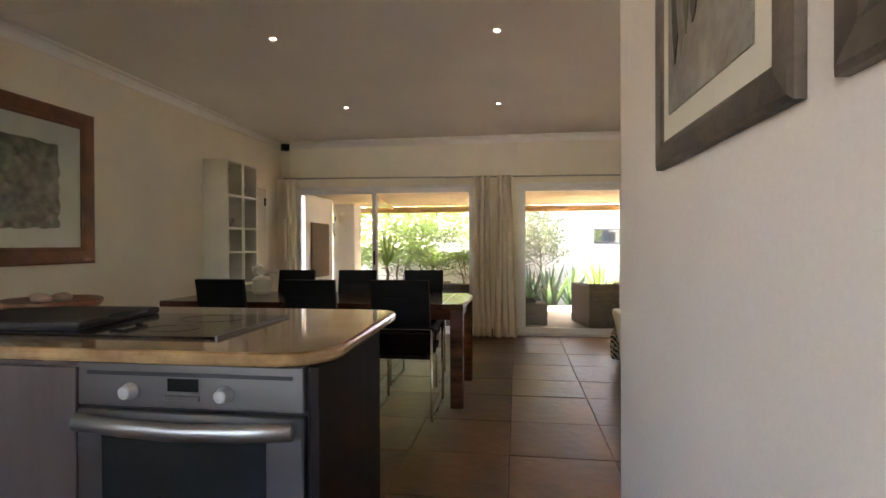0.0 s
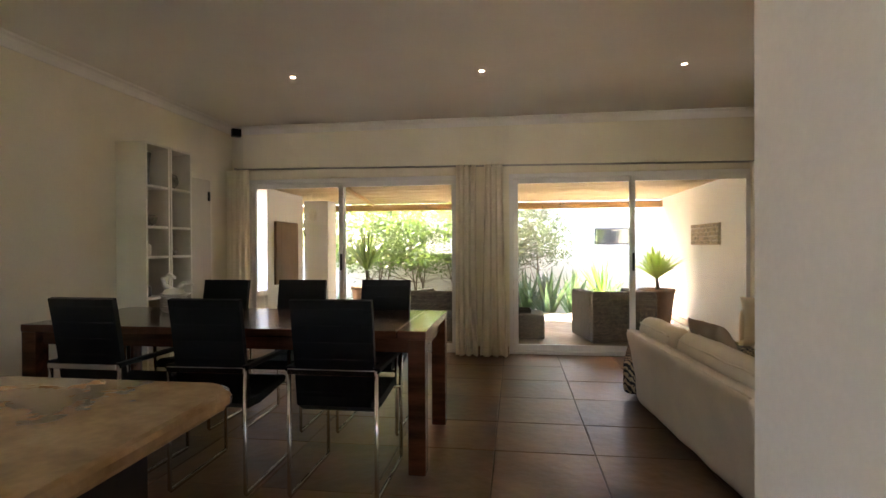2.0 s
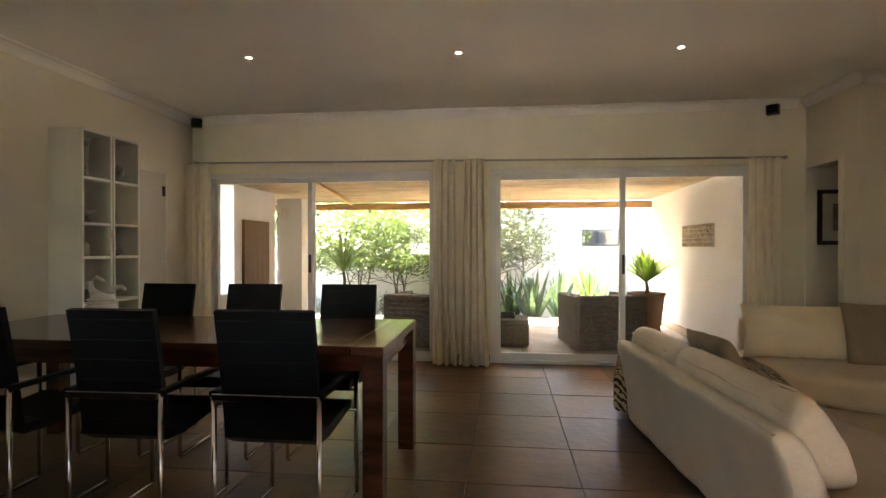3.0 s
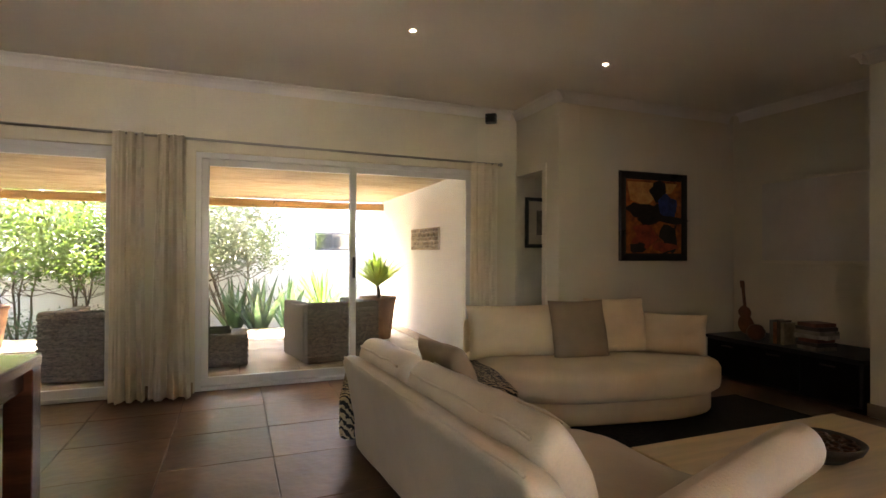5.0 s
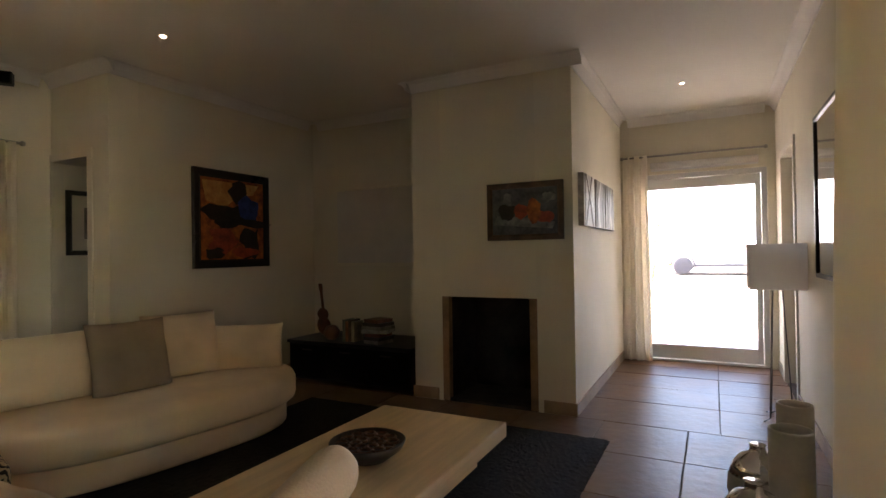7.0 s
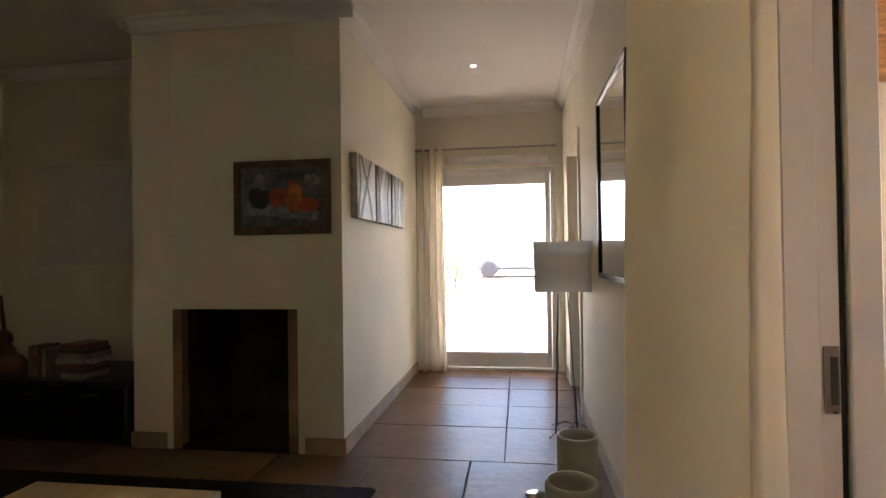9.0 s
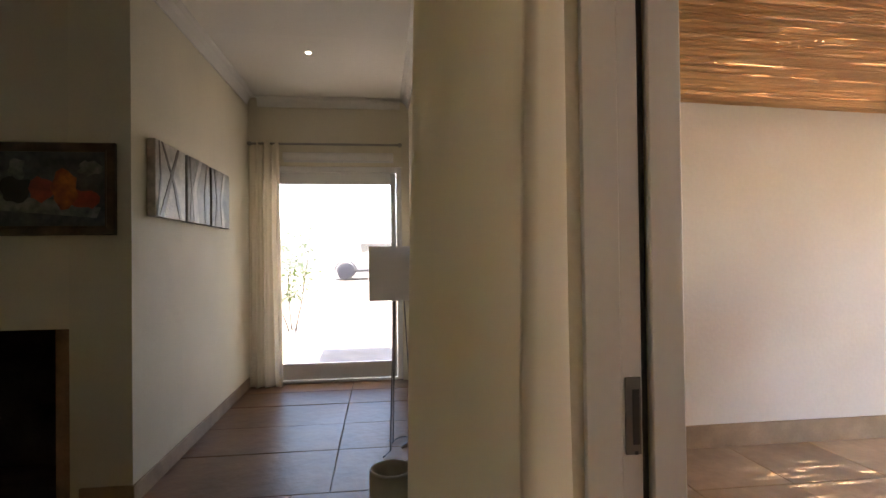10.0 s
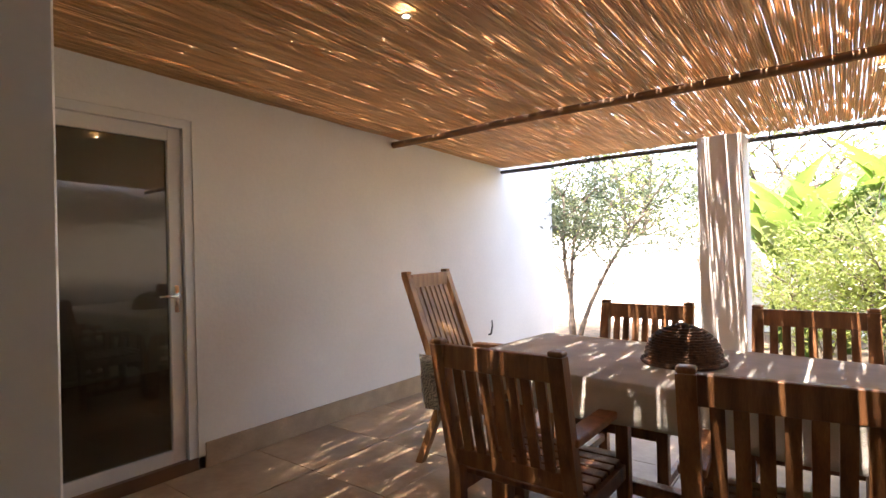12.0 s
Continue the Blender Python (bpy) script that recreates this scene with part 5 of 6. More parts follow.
for k, (dx, dy) in enumerate(((-0.05, 0.0), (0.03, 0.03), (0.02, -0.06))):
    sp = bmesh.new()
    bmesh.ops.create_icosphere(sp, subdivisions=3, radius=0.032)
    for v in sp.verts:
        v.co *= 1 + 0.25 * noise.noise(v.co * 40 + Vector((k * 7, 0, 0)))
    sp.transform(Matrix.Diagonal((1.3, 1, 0.6, 1)))
    o = link("sea_shell", sp, paint("shell pink", (0.55, 0.38, 0.30), None, 0.15), smooth=True)
    o.matrix_world = pose(-1.66 + dx, 2.40 + dy, 1.006)
    tagged(o, "small pale pink shell in the wooden dish", "shell", "shells in the dish")

# ---- reed roofs ----
def reeds(name, x0, x1, y0, y1, zfun, along, pitch, label, seed=0, thin=0.0, cane=None, wear=None):
    """One layer of thin canes side by side, along x or y, uneven in thickness so that slits of sky stay open."""
    rnd = random.Random(seed)
    verts, faces = [], []
    a0, a1 = (y0, y1) if along == "x" else (x0, x1)
    b0, b1 = (x0, x1) if along == "x" else (y0, y1)
    n = int(round((a1 - a0) / pitch))
    seg = 5
    for k in range(n):
        c = a0 + (k + 0.5) * pitch
        b = b0 - rnd.uniform(0, 0.4)
        while b < b1:
            ln = rnd.uniform(0.9, 2.2)
            e = min(b + ln, b1)
            s = max(b, b0)
            steps = max(3, int((e - s) / 0.13))
            base = len(verts)
            r0 = pitch * rnd.uniform(0.49, 0.57)
            bow = rnd.uniform(-0.2, 0.2) * pitch
            zj = rnd.uniform(0, 0.008)
            for i in range(steps + 1):
                t = s + (e - s) * i / steps
                r = r0 * (1 + 0.07 * math.sin(i * 2.4 + k)) * (1 - thin * (rnd.random() < (wear(t) if wear else 0.12)))
                cc = c + bow * math.sin(math.pi * i / steps) + rnd.uniform(-0.07, 0.07) * pitch
                for j in range(seg):
                    an = 2 * math.pi * j / seg
                    p, h = cc + r * math.cos(an), r * math.sin(an) + zj
                    x, y = (t, p) if along == "x" else (p, t)
                    verts.append((x, y, zfun(y) + h))
            for i in range(steps):
                for j in range(seg):
                    faces.append((base + i * seg + j, base + i * seg + (j + 1) % seg, base + (i + 1) * seg + (j + 1) % seg, base + (i + 1) * seg + j))
            b = e + rnd.uniform(0.0, 0.015)
    me = bpy.data.meshes.new(name)
    me.from_pydata(verts, [], faces)
    me.materials.append(cane or M_REED)
    for p in me.polygons:
        p.use_smooth = True
    return me


def reed_roof(name, x0, x1, y0, y1, zfun, along, pitch, label, thin, cane=None, wear=None):
    e = empty(name, label, "reed roof")
    for k, s in ((0, 3), (1, 8)):
        o = new("cane_layer", reeds("cane_layer", x0, x1, y0, y1, (lambda y, k=k: zfun(y) + 0.02 + 0.019 * k), along, pitch * (1 + 0.85 * k), label, s, thin, cane, wear))
        o.parent = e
        o["kind"] = "stuff"
    return e


zs = lambda y: 2.215 - (1.98 - y) * 0.032
zn = lambda y: 2.09 - (y - 7.86) * 0.006
rs = reed_roof("terrace_roof", 0.87, 5.49, -2.93, 1.97, zs, "y", 0.0118, "honey-brown reed roof over the terrace with slits of sun", 0.55, None, lambda y: 0.06 + 0.30 * max(0.0, min(1.0, (1.2 - y) / 3.6)))
rn = reed_roof("patio_roof", -4.1, 3.04, 7.87, 11.75, zn, "x", 0.021, "pale honey reed roof over the garden patio", 0.5, M_REED2)


def pole(name, a, b, r, mtl, label, group="roof poles"):
    n = 9
    A, B = Vector(a), Vector(b)
    pts = [A.lerp(B, i / n) + Vector((0, 0.006 * math.sin(i * 2.1), 0.006 * math.sin(i * 1.3))) for i in range(n + 1)]
    return tagged(link(name, tube(pts, r, seg=10), mtl, smooth=True), label, "pole", group)


pole("roof_pole", (0.87, -1.15, zs(-1.15) - 0.03), (5.49, -1.15, zs(-1.15) - 0.03), 0.028, M_POLE, "dark timber pole under the reed roof")
pole("roof_pole", (0.87, -2.93, zs(-2.93) - 0.02), (5.49, -2.93, zs(-2.93) - 0.02), 0.022, M_DKFRAME, "thin dark pole at the reed roof's edge")
pole("roof_pole", (-1.9, 7.88, zn(8) - 0.02), (-2.4, 11.57, zn(11.6) - 0.02), 0.03, M_BEAM, "slanting honey timber pole under the patio roof")
bt = link("roof_batten", box(5.38, 5.499, -2.95, 1.97, 2.30, 2.40), M_POLE)
tagged(bt, "timber batten where the reed roof meets the wall", "batten", kind="structure")
beam = link("roof_beam", box(-4.1, 3.04, 11.58, 11.70, 1.925, 2.05, bevel=0.008), M_BEAM)
tagged(beam, "honey pine beam at the patio roof's edge", "beam")
for x, y in ((3.88, 0.50), (2.25, -1.50), (2.25, 0.50)):
    downlight(x, y, zs(y) - 0.012, "downlights in the reed roof", "small lit downlight set in the reed roof")

# ---- terrace ----
pil = link("terrace_pillar", box(3.06, 3.40, -2.92, -2.60, -0.11, zs(-2.75) - 0.01, bevel=0.012, seg=2), M_PATIO)
tagged(pil, "square white plastered pillar under the reed roof", "pillar", kind="structure")

tt = empty("terrace_table", "teak terrace table under a grey-white cloth", "table", m=pose(2.86, -0.22, -0.1, 0, 0, -4))
part("tabletop", box(-1.03, 1.03, -0.44, 0.44, 0.70, 0.742, bevel=0.006), M_TEAK, tt)
for x in (-0.85, 0.85):
    for y in (-0.33, 0.33):
        part("leg", box(x - 0.045, x + 0.045, y - 0.045, y + 0.045, 0, 0.70, bevel=0.006), M_TEAK, tt)
    part("brace", box(x - 0.03, x + 0.03, -0.28, 0.28, 0.12, 0.2, bevel=0.004), M_TEAK, tt)
part("stretcher", box(-0.82, 0.82, -0.03, 0.03, 0.14, 0.2, bevel=0.004), M_TEAK, tt)
cl = bmesh.new()
nx, ny = 66, 40
cw, cd, drop = 1.06, 0.45, 0.15
def drape(u, v):
    x, y = (2 * u - 1) * (cw + drop), (2 * v - 1) * (cd + drop)
    ox, oy = max(0, abs(x) - cw), max(0, abs(y) - cd)
    z = 0.747 - (ox + oy) * 0.97
    wave = 0.018 * math.sin(x * 9 + y * 7) * min(1, (ox + oy) / drop)
    px = math.copysign(min(abs(x), cw + 0.25 * ox) + (wave if ox else 0), x)
    py = math.copysign(min(abs(y), cd + 0.25 * oy) + (wave if oy else 0), y)
    return (px, py, z + 0.002 * noise.noise(Vector((x * 4, y * 4, 0))))
gv = [[cl.verts.new(drape(i / nx, j / ny)) for j in range(ny + 1)] for i in range(nx + 1)]
for i in range(nx):
    for j in range(ny):
        cl.faces.new((gv[i][j], gv[i + 1][j], gv[i + 1][j + 1], gv[i][j + 1]))
tc = link("tablecloth", cl, M_CLOTH, smooth=True)
so = tc.modifiers.new("cloth", "SOLIDIFY")
so.thickness, so.offset = 0.003, 1
tc.matrix_world = pose(2.86, -0.22, -0.1, 0, 0, -4)
tagged(tc, "grey-white cloth spread over the terrace table", "tablecloth")

dome = empty("basket_dome", "brown woven basket dome on the terrace table", "basket", m=pose(3.0, -0.26, 0.652) @ Matrix.Diagonal((0.8, 0.8, 0.88, 1)))
dm = bmesh.new()
for k in range(15):
    h = k / 15
    r = 0.19 * math.sqrt(max(0.0, 1 - h ** 2.4))
    tube([(r * math.cos(a) * (1 + 0.02 * math.sin(a * 18 + k * math.pi)), r * math.sin(a) * (1 + 0.02 * math.sin(a * 18 + k * math.pi)), 0.012 + h * 0.17) for a in [j * 2 * math.pi / 54 for j in range(54)]], 0.0075, dm, 6, closed=True)
part("weave", dm, M_BASKET, dome, smooth=True)
part("rim", tube([(0.205 * math.cos(a), 0.205 * math.sin(a), 0.012) for a in [j * math.pi / 20 for j in range(40)]], 0.013, seg=8, closed=True), M_BASKET, dome, smooth=True)
part("knob", placed(lathe([(0.03, 0.165), (0.04, 0.185), (0.02, 0.195), (0.004, 0.197)], 14), Matrix.Identity(4)), M_BASKET, dome, smooth=True)


def garden_chair(m, label, high=0.0, splay=0.0, mtl=M_TEAK, group="teak chairs round the terrace table"):
    """A slatted armchair; the sitter looks along +y."""
    e = empty("garden_chair", label, "chair", group, m)
    W = 0.235
    top = 0.92 + high
    lean = 0.10 + high * 0.75
    def by(z):
        return -0.26 - lean * max(0, z - 0.42) / (top - 0.42) - splay * max(0, 0.42 - z)
    for s in (-1, 1):
        x = s * W
        pst = bmesh.new()
        for z0, z1 in ((0.0, 0.42), (0.42, top)):
            y0, y1 = by(z0), by(z1)
            b = box(x - 0.026, x + 0.026, -0.022, 0.022, 0, 1, bevel=0.0)
            for v in b.verts:
                v.co.y += y0 + (y1 - y0) * v.co.z
                v.co.z = z0 + (z1 - z0) * v.co.z
            join(pst, b)
        box(x - 0.026, x + 0.026, by(top) - 0.024, by(top) + 0.024, top, top + 0.02, pst, bevel=0.008, seg=2)
        part("back_post", pst, mtl, e)
        part("front_leg", box(x - 0.026, x + 0.026, 0.20, 0.245, 0, 0.62, bevel=0.004), mtl, e)
        part("side_rail", box(x - 0.016, x + 0.016, -0.24, 0.20, 0.34, 0.40, bevel=0.003), mtl, e)
        part("low_rail", box(x - 0.014, x + 0.014, -0.24, 0.20, 0.11, 0.15, bevel=0.003), mtl, e)
        arm = box(x - 0.038, x + 0.038, -0.30, 0.29, 0.62, 0.648, bevel=0.008, seg=2)
        part("armrest", arm, mtl, e)
    for z, h in ((top - 0.085, 0.085), (0.46, 0.06)):
        part("back_rail", placed(box(-W + 0.02, W - 0.02, -0.014, 0.014, 0, h, bevel=0.003), Matrix.Translation((0, by(z + h / 2), z))), mtl, e)
    zt, zb = top - 0.08, 0.515
    for k in range(7):
        x = -0.165 + k * 0.055
        sl = box(x - 0.018, x + 0.018, -0.007, 0.007, 0, 1)
        for v in sl.verts:
            zz = zb + (zt - zb) * v.co.z
            v.co.y += by(zz)
            v.co.z = zz
        part("back_slat", sl, mtl, e)
    for k in range(7):
        y = -0.22 + k * 0.07
        part("seat_slat", box(-W + 0.0, W - 0.0, y, y + 0.058, 0.40, 0.42, bevel=0.003), mtl, e)
    part("front_rail", box(-W + 0.02, W - 0.02, 0.205, 0.235, 0.33, 0.40, bevel=0.003), mtl, e)
    return e


gc = garden_chair(pose(3.39, 0.295, -0.1, 0, 0, 180), "slatted reddish teak armchair at the terrace table")
copy_thing(gc, pose(2.58, 0.29, -0.1, 0, 0, 186))
copy_thing(gc, pose(1.80, 0.29, -0.1, 0, 0, 178))
copy_thing(gc, pose(3.37, -0.64, -0.1, 0, 0, 0))
copy_thing(gc, pose(2.555, -0.65, -0.1, 0, 0, 2))
copy_thing(gc, pose(1.80, -0.65, -0.1, 0, 0, -2))
hc = garden_chair(pose(4.08, -0.52, -0.1, 0, 0, 97), "tall slatted sun-bleached teak recliner at the table's end", 0.20, 0.42, M_TEAK2)
zc = link("scatter_cushion", cushion(0.34, 0.34, 0.15, 0.45, seed=31), zebra("grey striped cloth", (0.24, 0.24, 0.235), (0.62, 0.60, 0.55), 24.0, 10.0), smooth=True)
zc.matrix_world = pose(4.25, -0.215, 0.40, 0, 0, 12) @ pose(0, 0, 0, 80, 0, 0)
tagged(zc, "black and white striped cushion on the teak recliner", "cushion")
sp = link("wall_tap", tube([(0, 0, 0), (-0.03, 0, 0.01), (-0.05, 0, 0.10), (-0.045, 0, 0.16)], 0.012, seg=8, taper=0.006), M_DKFRAME, smooth=True)
sp.matrix_world = pose(5.5, -2.6, 0.25)
tagged(sp, "small dark garden tap on the terrace wall", "tap")

# ---- plants ----
def leaf_quads(spots, size, rnd, aspect=2.6, droop=0.3):
    """Small pointed leaves at the spots, as one mesh."""
    verts, faces = [], []
    for p in spots:
        d = Vector((rnd.gauss(0, 1), rnd.gauss(0, 1), rnd.gauss(-droop, 0.7))).normalized()
        s = d.cross(Vector((rnd.gauss(0, 1), rnd.gauss(0, 1), rnd.gauss(0, 1)))).normalized()
        L = size * rnd.uniform(0.6, 1.3)
        w = L / aspect
        nrm = d.cross(s) * L * 0.12
        b = len(verts)
        P = Vector(p)
        for q in (P, P + d * L * 0.5 + s * w * 0.5 + nrm, P + d * L, P + d * L * 0.5 - s * w * 0.5 + nrm):
            verts.append(tuple(q))
        faces += [(b, b + 1, b + 2), (b, b + 2, b + 3)]
    return verts, faces


def tree(name, m, label, height, spread, crown_base, leaf, size, count, seed, trunk=0.05, stems=3, mtl_bark=M_BARK, aspect=2.6, group=""):
    rnd = random.Random(seed)
    e = empty(name, label, "tree", group, m)
    bm = bmesh.new()
    tips = []
    for s in range(stems):
        a = 2 * math.pi * s / stems + rnd.uniform(-0.5, 0.5)
        p = Vector((0.04 * math.cos(a), 0.04 * math.sin(a), -0.05))
        d = Vector((0.22 * math.cos(a), 0.22 * math.sin(a), 1)).normalized()
        pts = [p.copy()]
        for k in range(7):
            d = (d + Vector((rnd.gauss(0, 0.10), rnd.gauss(0, 0.10), 0.04))).normalized()
            p = p + d * height * 0.105
            pts.append(p.copy())
        tube(pts, trunk, bm, 7, trunk * 0.35)
        for k in range(3, 8):
            for _ in range(3):
                b = rnd.uniform(0, 2 * math.pi)
                q = pts[k].copy()
                dd = Vector((math.cos(b), math.sin(b), rnd.uniform(0.2, 1.0))).normalized()
                br = [q.copy()]
                for _ in range(4):
                    dd = (dd + Vector((rnd.gauss(0, 0.22), rnd.gauss(0, 0.22), rnd.gauss(0.02, 0.15)))).normalized()
                    q = q + dd * spread * 0.2
                    br.append(q.copy())
                    if q.z > crown_base:
                        tips.append(q.copy())
                tube(br, trunk * 0.3, bm, 5, trunk * 0.08)
    part("trunk", bm, mtl_bark, e, smooth=True)
    spots = []
    for _ in range(count):
        t = rnd.choice(tips)
        spots.append((t.x + rnd.gauss(0, spread * 0.10), t.y + rnd.gauss(0, spread * 0.10), max(crown_base - 0.2, t.z + rnd.gauss(0, spread * 0.09))))
    me = bpy.data.meshes.new("crown")
    v, f = leaf_quads(spots, size, rnd, aspect)
    me.from_pydata(v, [], f)
    me.materials.append(leaf)
    cr = new("crown", me)
    cr.parent = e
    return e


def strap_plant(name, m, label, n, length, width, material, seed, arch=0.5, stem=0.0, cat="plant", up=0.9):
    """A rosette of long strap leaves, folded along the middle, on a short stem."""
    rnd = random.Random(seed)
    e = empty(name, label, cat, "", m)
    if stem:
        part("stem", tube([(0, 0, -0.02), (0.02, 0.01, stem * 0.5), (0.0, 0, stem)], 0.035, seg=8, taper=0.025), M_BARK, e, smooth=True)
    bm = bmesh.new()
    for k in range(n):
        a = rnd.uniform(0, 2 * math.pi)
        tilt = rnd.uniform(0.1, 1.0)
        L = length * rnd.uniform(0.6, 1.1)
        d = Vector((math.cos(a) * tilt, math.sin(a) * tilt, up + 0.3 * rnd.random())).normalized()
        side = Vector((-math.sin(a), math.cos(a), 0))
        p = Vector((0.02 * math.cos(a), 0.02 * math.sin(a), stem))
        prev = None
        steps = 7
        for i in range(steps + 1):
            u = i / steps
            w = width * (0.35 + 1.3 * u * (1 - u) + 0.3 * (1 - u)) * (1 - u ** 4) + 0.001
            fold = Vector((0, 0, w * 0.25))
            cur = (bm.verts.new(p - side * w / 2 + fold), bm.verts.new(p), bm.verts.new(p + side * w / 2 + fold))
            if prev:
                bm.faces.new((prev[0], prev[1], cur[1], cur[0]))
                bm.faces.new((prev[1], prev[2], cur[2], cur[1]))
            prev = cur
            p = p + d * L / steps
            d = (d + Vector((0, 0, -arch * (0.12 + 0.2 * u)))).normalized()
    part("leaves", bm, material, e, smooth=True)
    return e


def pot(m, r, h, label, mtl=M_POT):
    return turned("plant_pot", [(r * 0.7, 0), (r * 0.75, 0.01), (r, h - 0.05), (r * 1.06, h - 0.045), (r * 1.06, h), (r * 0.92, h), (r * 0.9, h - 0.04), (0.01, h - 0.045)], m, mtl, label, "pot")


# garden beyond the patio
GZ = -0.31
wall("garden_wall", -9.0, 6.0, 13.5, 13.7, GZ, 1.15, M_PATIO, "white plastered garden wall behind the plants")
wall("patio_wall_east", 3.05, 3.27, 7.86, 13.5, GZ, 2.35, M_PATIO, "white plastered patio wall")
wall("patio_wall_west", -4.3, -4.1, 7.86, 12.0, GZ, 2.35, M_PATIO, "white plastered patio wall beside the barbecue")
nb = empty("neighbour_house", "white neighbouring house with a dark strip window", "house", m=pose(0.9, 15.2, GZ))
part("wall", box(0, 9, 0, 5, 0, 4.6), M_PATIO, nb)
wi = part("window", box(1.45, 2.35, -0.03, -0.002, 1.55, 1.98), M_BLKFRAME, nb)
part("pane", box(1.50, 2.30, -0.036, -0.031, 1.60, 1.93), M_OVENGLASS, wi)
part("roof", box(-0.2, 9.2, -0.2, 5.2, 4.602, 4.75), M_STONE, nb)

bb = empty("barbecue", "white plastered built-in barbecue with brown wooden shutter", "barbecue", m=pose(-3.12, 9.2, -0.05))
part("body", box(-0.95, 0.0, -0.62, 0.64, 0.0, 2.12, bevel=0.01, seg=2), M_PATIO, bb)
part("shutter", box(0.001, 0.03, -0.42, 0.35, 0.73, 1.66, bevel=0.004), M_SHUTTER, bb, "brown wooden shutter")
for k in range(5):
    part("board", box(0.0305, 0.042, -0.41 + k * 0.152, -0.41 + k * 0.152 + 0.146, 0.74, 1.65, bevel=0.003), M_SHUTTER, bb)
part("counter", box(-0.95, 0.02, -1.24, -0.622, 0.60, 0.68, bevel=0.008), M_PATIO, bb)
part("plinth", box(-0.93, -0.05, -1.22, -0.624, 0.0, 0.598), M_PATIO, bb)
cg = bmesh.new()
for k in range(6):
    tube([(0.02 * math.cos(k), 0.02 * math.sin(k), -k * 0.06), (0.03 * math.cos(k + 1), 0.03 * math.sin(k + 1), -k * 0.06 - 0.05)], 0.016, cg, 6, 0.008)
cg = link("hanging_ornament", cg, M_DKFRAME, smooth=True)
cg.matrix_world = pose(-3.06, 9.75, 1.75)
tagged(cg, "dark hanging ornament on the barbecue's corner", "ornament")
col = link("patio_column", box(-3.15, -2.73, 9.95, 10.35, -0.06, 2.0, bevel=0.012, seg=2), M_PATIO)
tagged(col, "square white plastered patio column", "column", kind="structure")
wc = empty("wind_chime", "white shell wind chime hanging at the patio column", "wind chime", m=pose(-2.96, 9.86, 1.84))
part("ring", tube([(0.05 * math.cos(a), 0.05 * math.sin(a), 0.0) for a in [k * math.pi / 8 for k in range(16)]], 0.007, seg=6, closed=True), M_WHITEW, wc, smooth=True)
part("cord", tube([(0, 0, 0.24), (0.004, 0, 0.12), (0, 0, -0.02)], 0.003, seg=5), M_WHITEW, wc)
for k in range(6):
    a = k * math.pi / 3
    part("shell_string", tube([(0.05 * math.cos(a), 0.05 * math.sin(a), -0.002), (0.055 * math.cos(a), 0.052 * math.sin(a), -0.08), (0.05 * math.cos(a), 0.05 * math.sin(a), -0.15 - 0.02 * (k % 3))], 0.012, seg=6, taper=0.008), M_WHITEW, wc, smooth=True)
pq = empty("wall_plaque", "pale stone mosaic plaque on the white patio wall", "plaque", m=pose(3.05, 9.42, 1.38, 0, 0, -90))
part("backing", box(-0.55, 0.55, -0.03, 0, -0.15, 0.15, bevel=0.004), M_STONE, pq)
rq = random.Random(6)
M_PEBBLE = mat("tan pebbles", (0.42, 0.32, 0.20), 0.7, 0.3, 20, 0.4, rnd=0.35)
pebble = box(-0.034, 0.034, -0.012, 0.004, -0.022, 0.022, bevel=0.006)
pmesh = link("stone_chip", pebble, M_PEBBLE, pq)
pmesh.location = (-0.50, -0.03, -0.12)
for k in range(1, 70):
    o = pmesh.copy()
    scene.collection.objects.link(o)
    o.location = (-0.50 + (k % 14) * 0.077 + rq.uniform(-0.008, 0.008), -0.03, -0.12 + (k // 14) * 0.06 + rq.uniform(-0.006, 0.006))
    o.rotation_euler = (0, rq.uniform(-0.3, 0.3), 0)


def wicker_chair(m, w, d, label):
    e = empty("wicker_armchair", label, "armchair", "wicker patio furniture", m)
    part("backrest", box(-w / 2, w / 2, -d / 2, -d / 2 + 0.13, 0.02, 0.68, bevel=0.02, seg=2), M_WICKER, e)
    for s in (-1, 1):
        part("armrest", box(s * w / 2 - (0.14 if s > 0 else 0), s * w / 2 + (0.14 if s < 0 else 0), -d / 2 + 0.131, d / 2, 0.02, 0.66, bevel=0.02, seg=2), M_WICKER, e)
    part("seat", box(-w / 2 + 0.141, w / 2 - 0.141, -d / 2 + 0.131, d / 2 - 0.02, 0.02, 0.32, bevel=0.015), M_WICKER, e)
    part("seat_cushion", placed(cushion(w - 0.30, d - 0.18, 0.14, 0.35, seed=3), Matrix.Translation((0, 0.06, 0.385))), M_CLOTH, e, "grey seat cushion", True)
    for k in range(10):
        z = 0.08 + k * 0.058
        part("weave_band", box(-w / 2 - 0.004, w / 2 + 0.004, -d / 2 - 0.004, -d / 2 + 0.01, z, z + 0.026, bevel=0.004), M_WICKER, e)
    return e


wicker_chair(pose(1.68, 8.98, -0.05, 0, 0, 12), 0.86, 0.86, "grey-brown wicker armchair on the sunlit patio")
wicker_chair(pose(-0.62, 8.86, -0.05, 0, 0, -8), 0.82, 0.84, "grey-brown wicker armchair seen past the table")
wicker_chair(pose(-0.2, 10.3, -0.05, 0, 0, 195), 0.86, 0.86, "grey-brown wicker armchair at the patio's far side")
ot = empty("wicker_ottoman", "low wicker ottoman with a dark tray", "ottoman", "wicker patio furniture", pose(0.5, 8.93, -0.05))
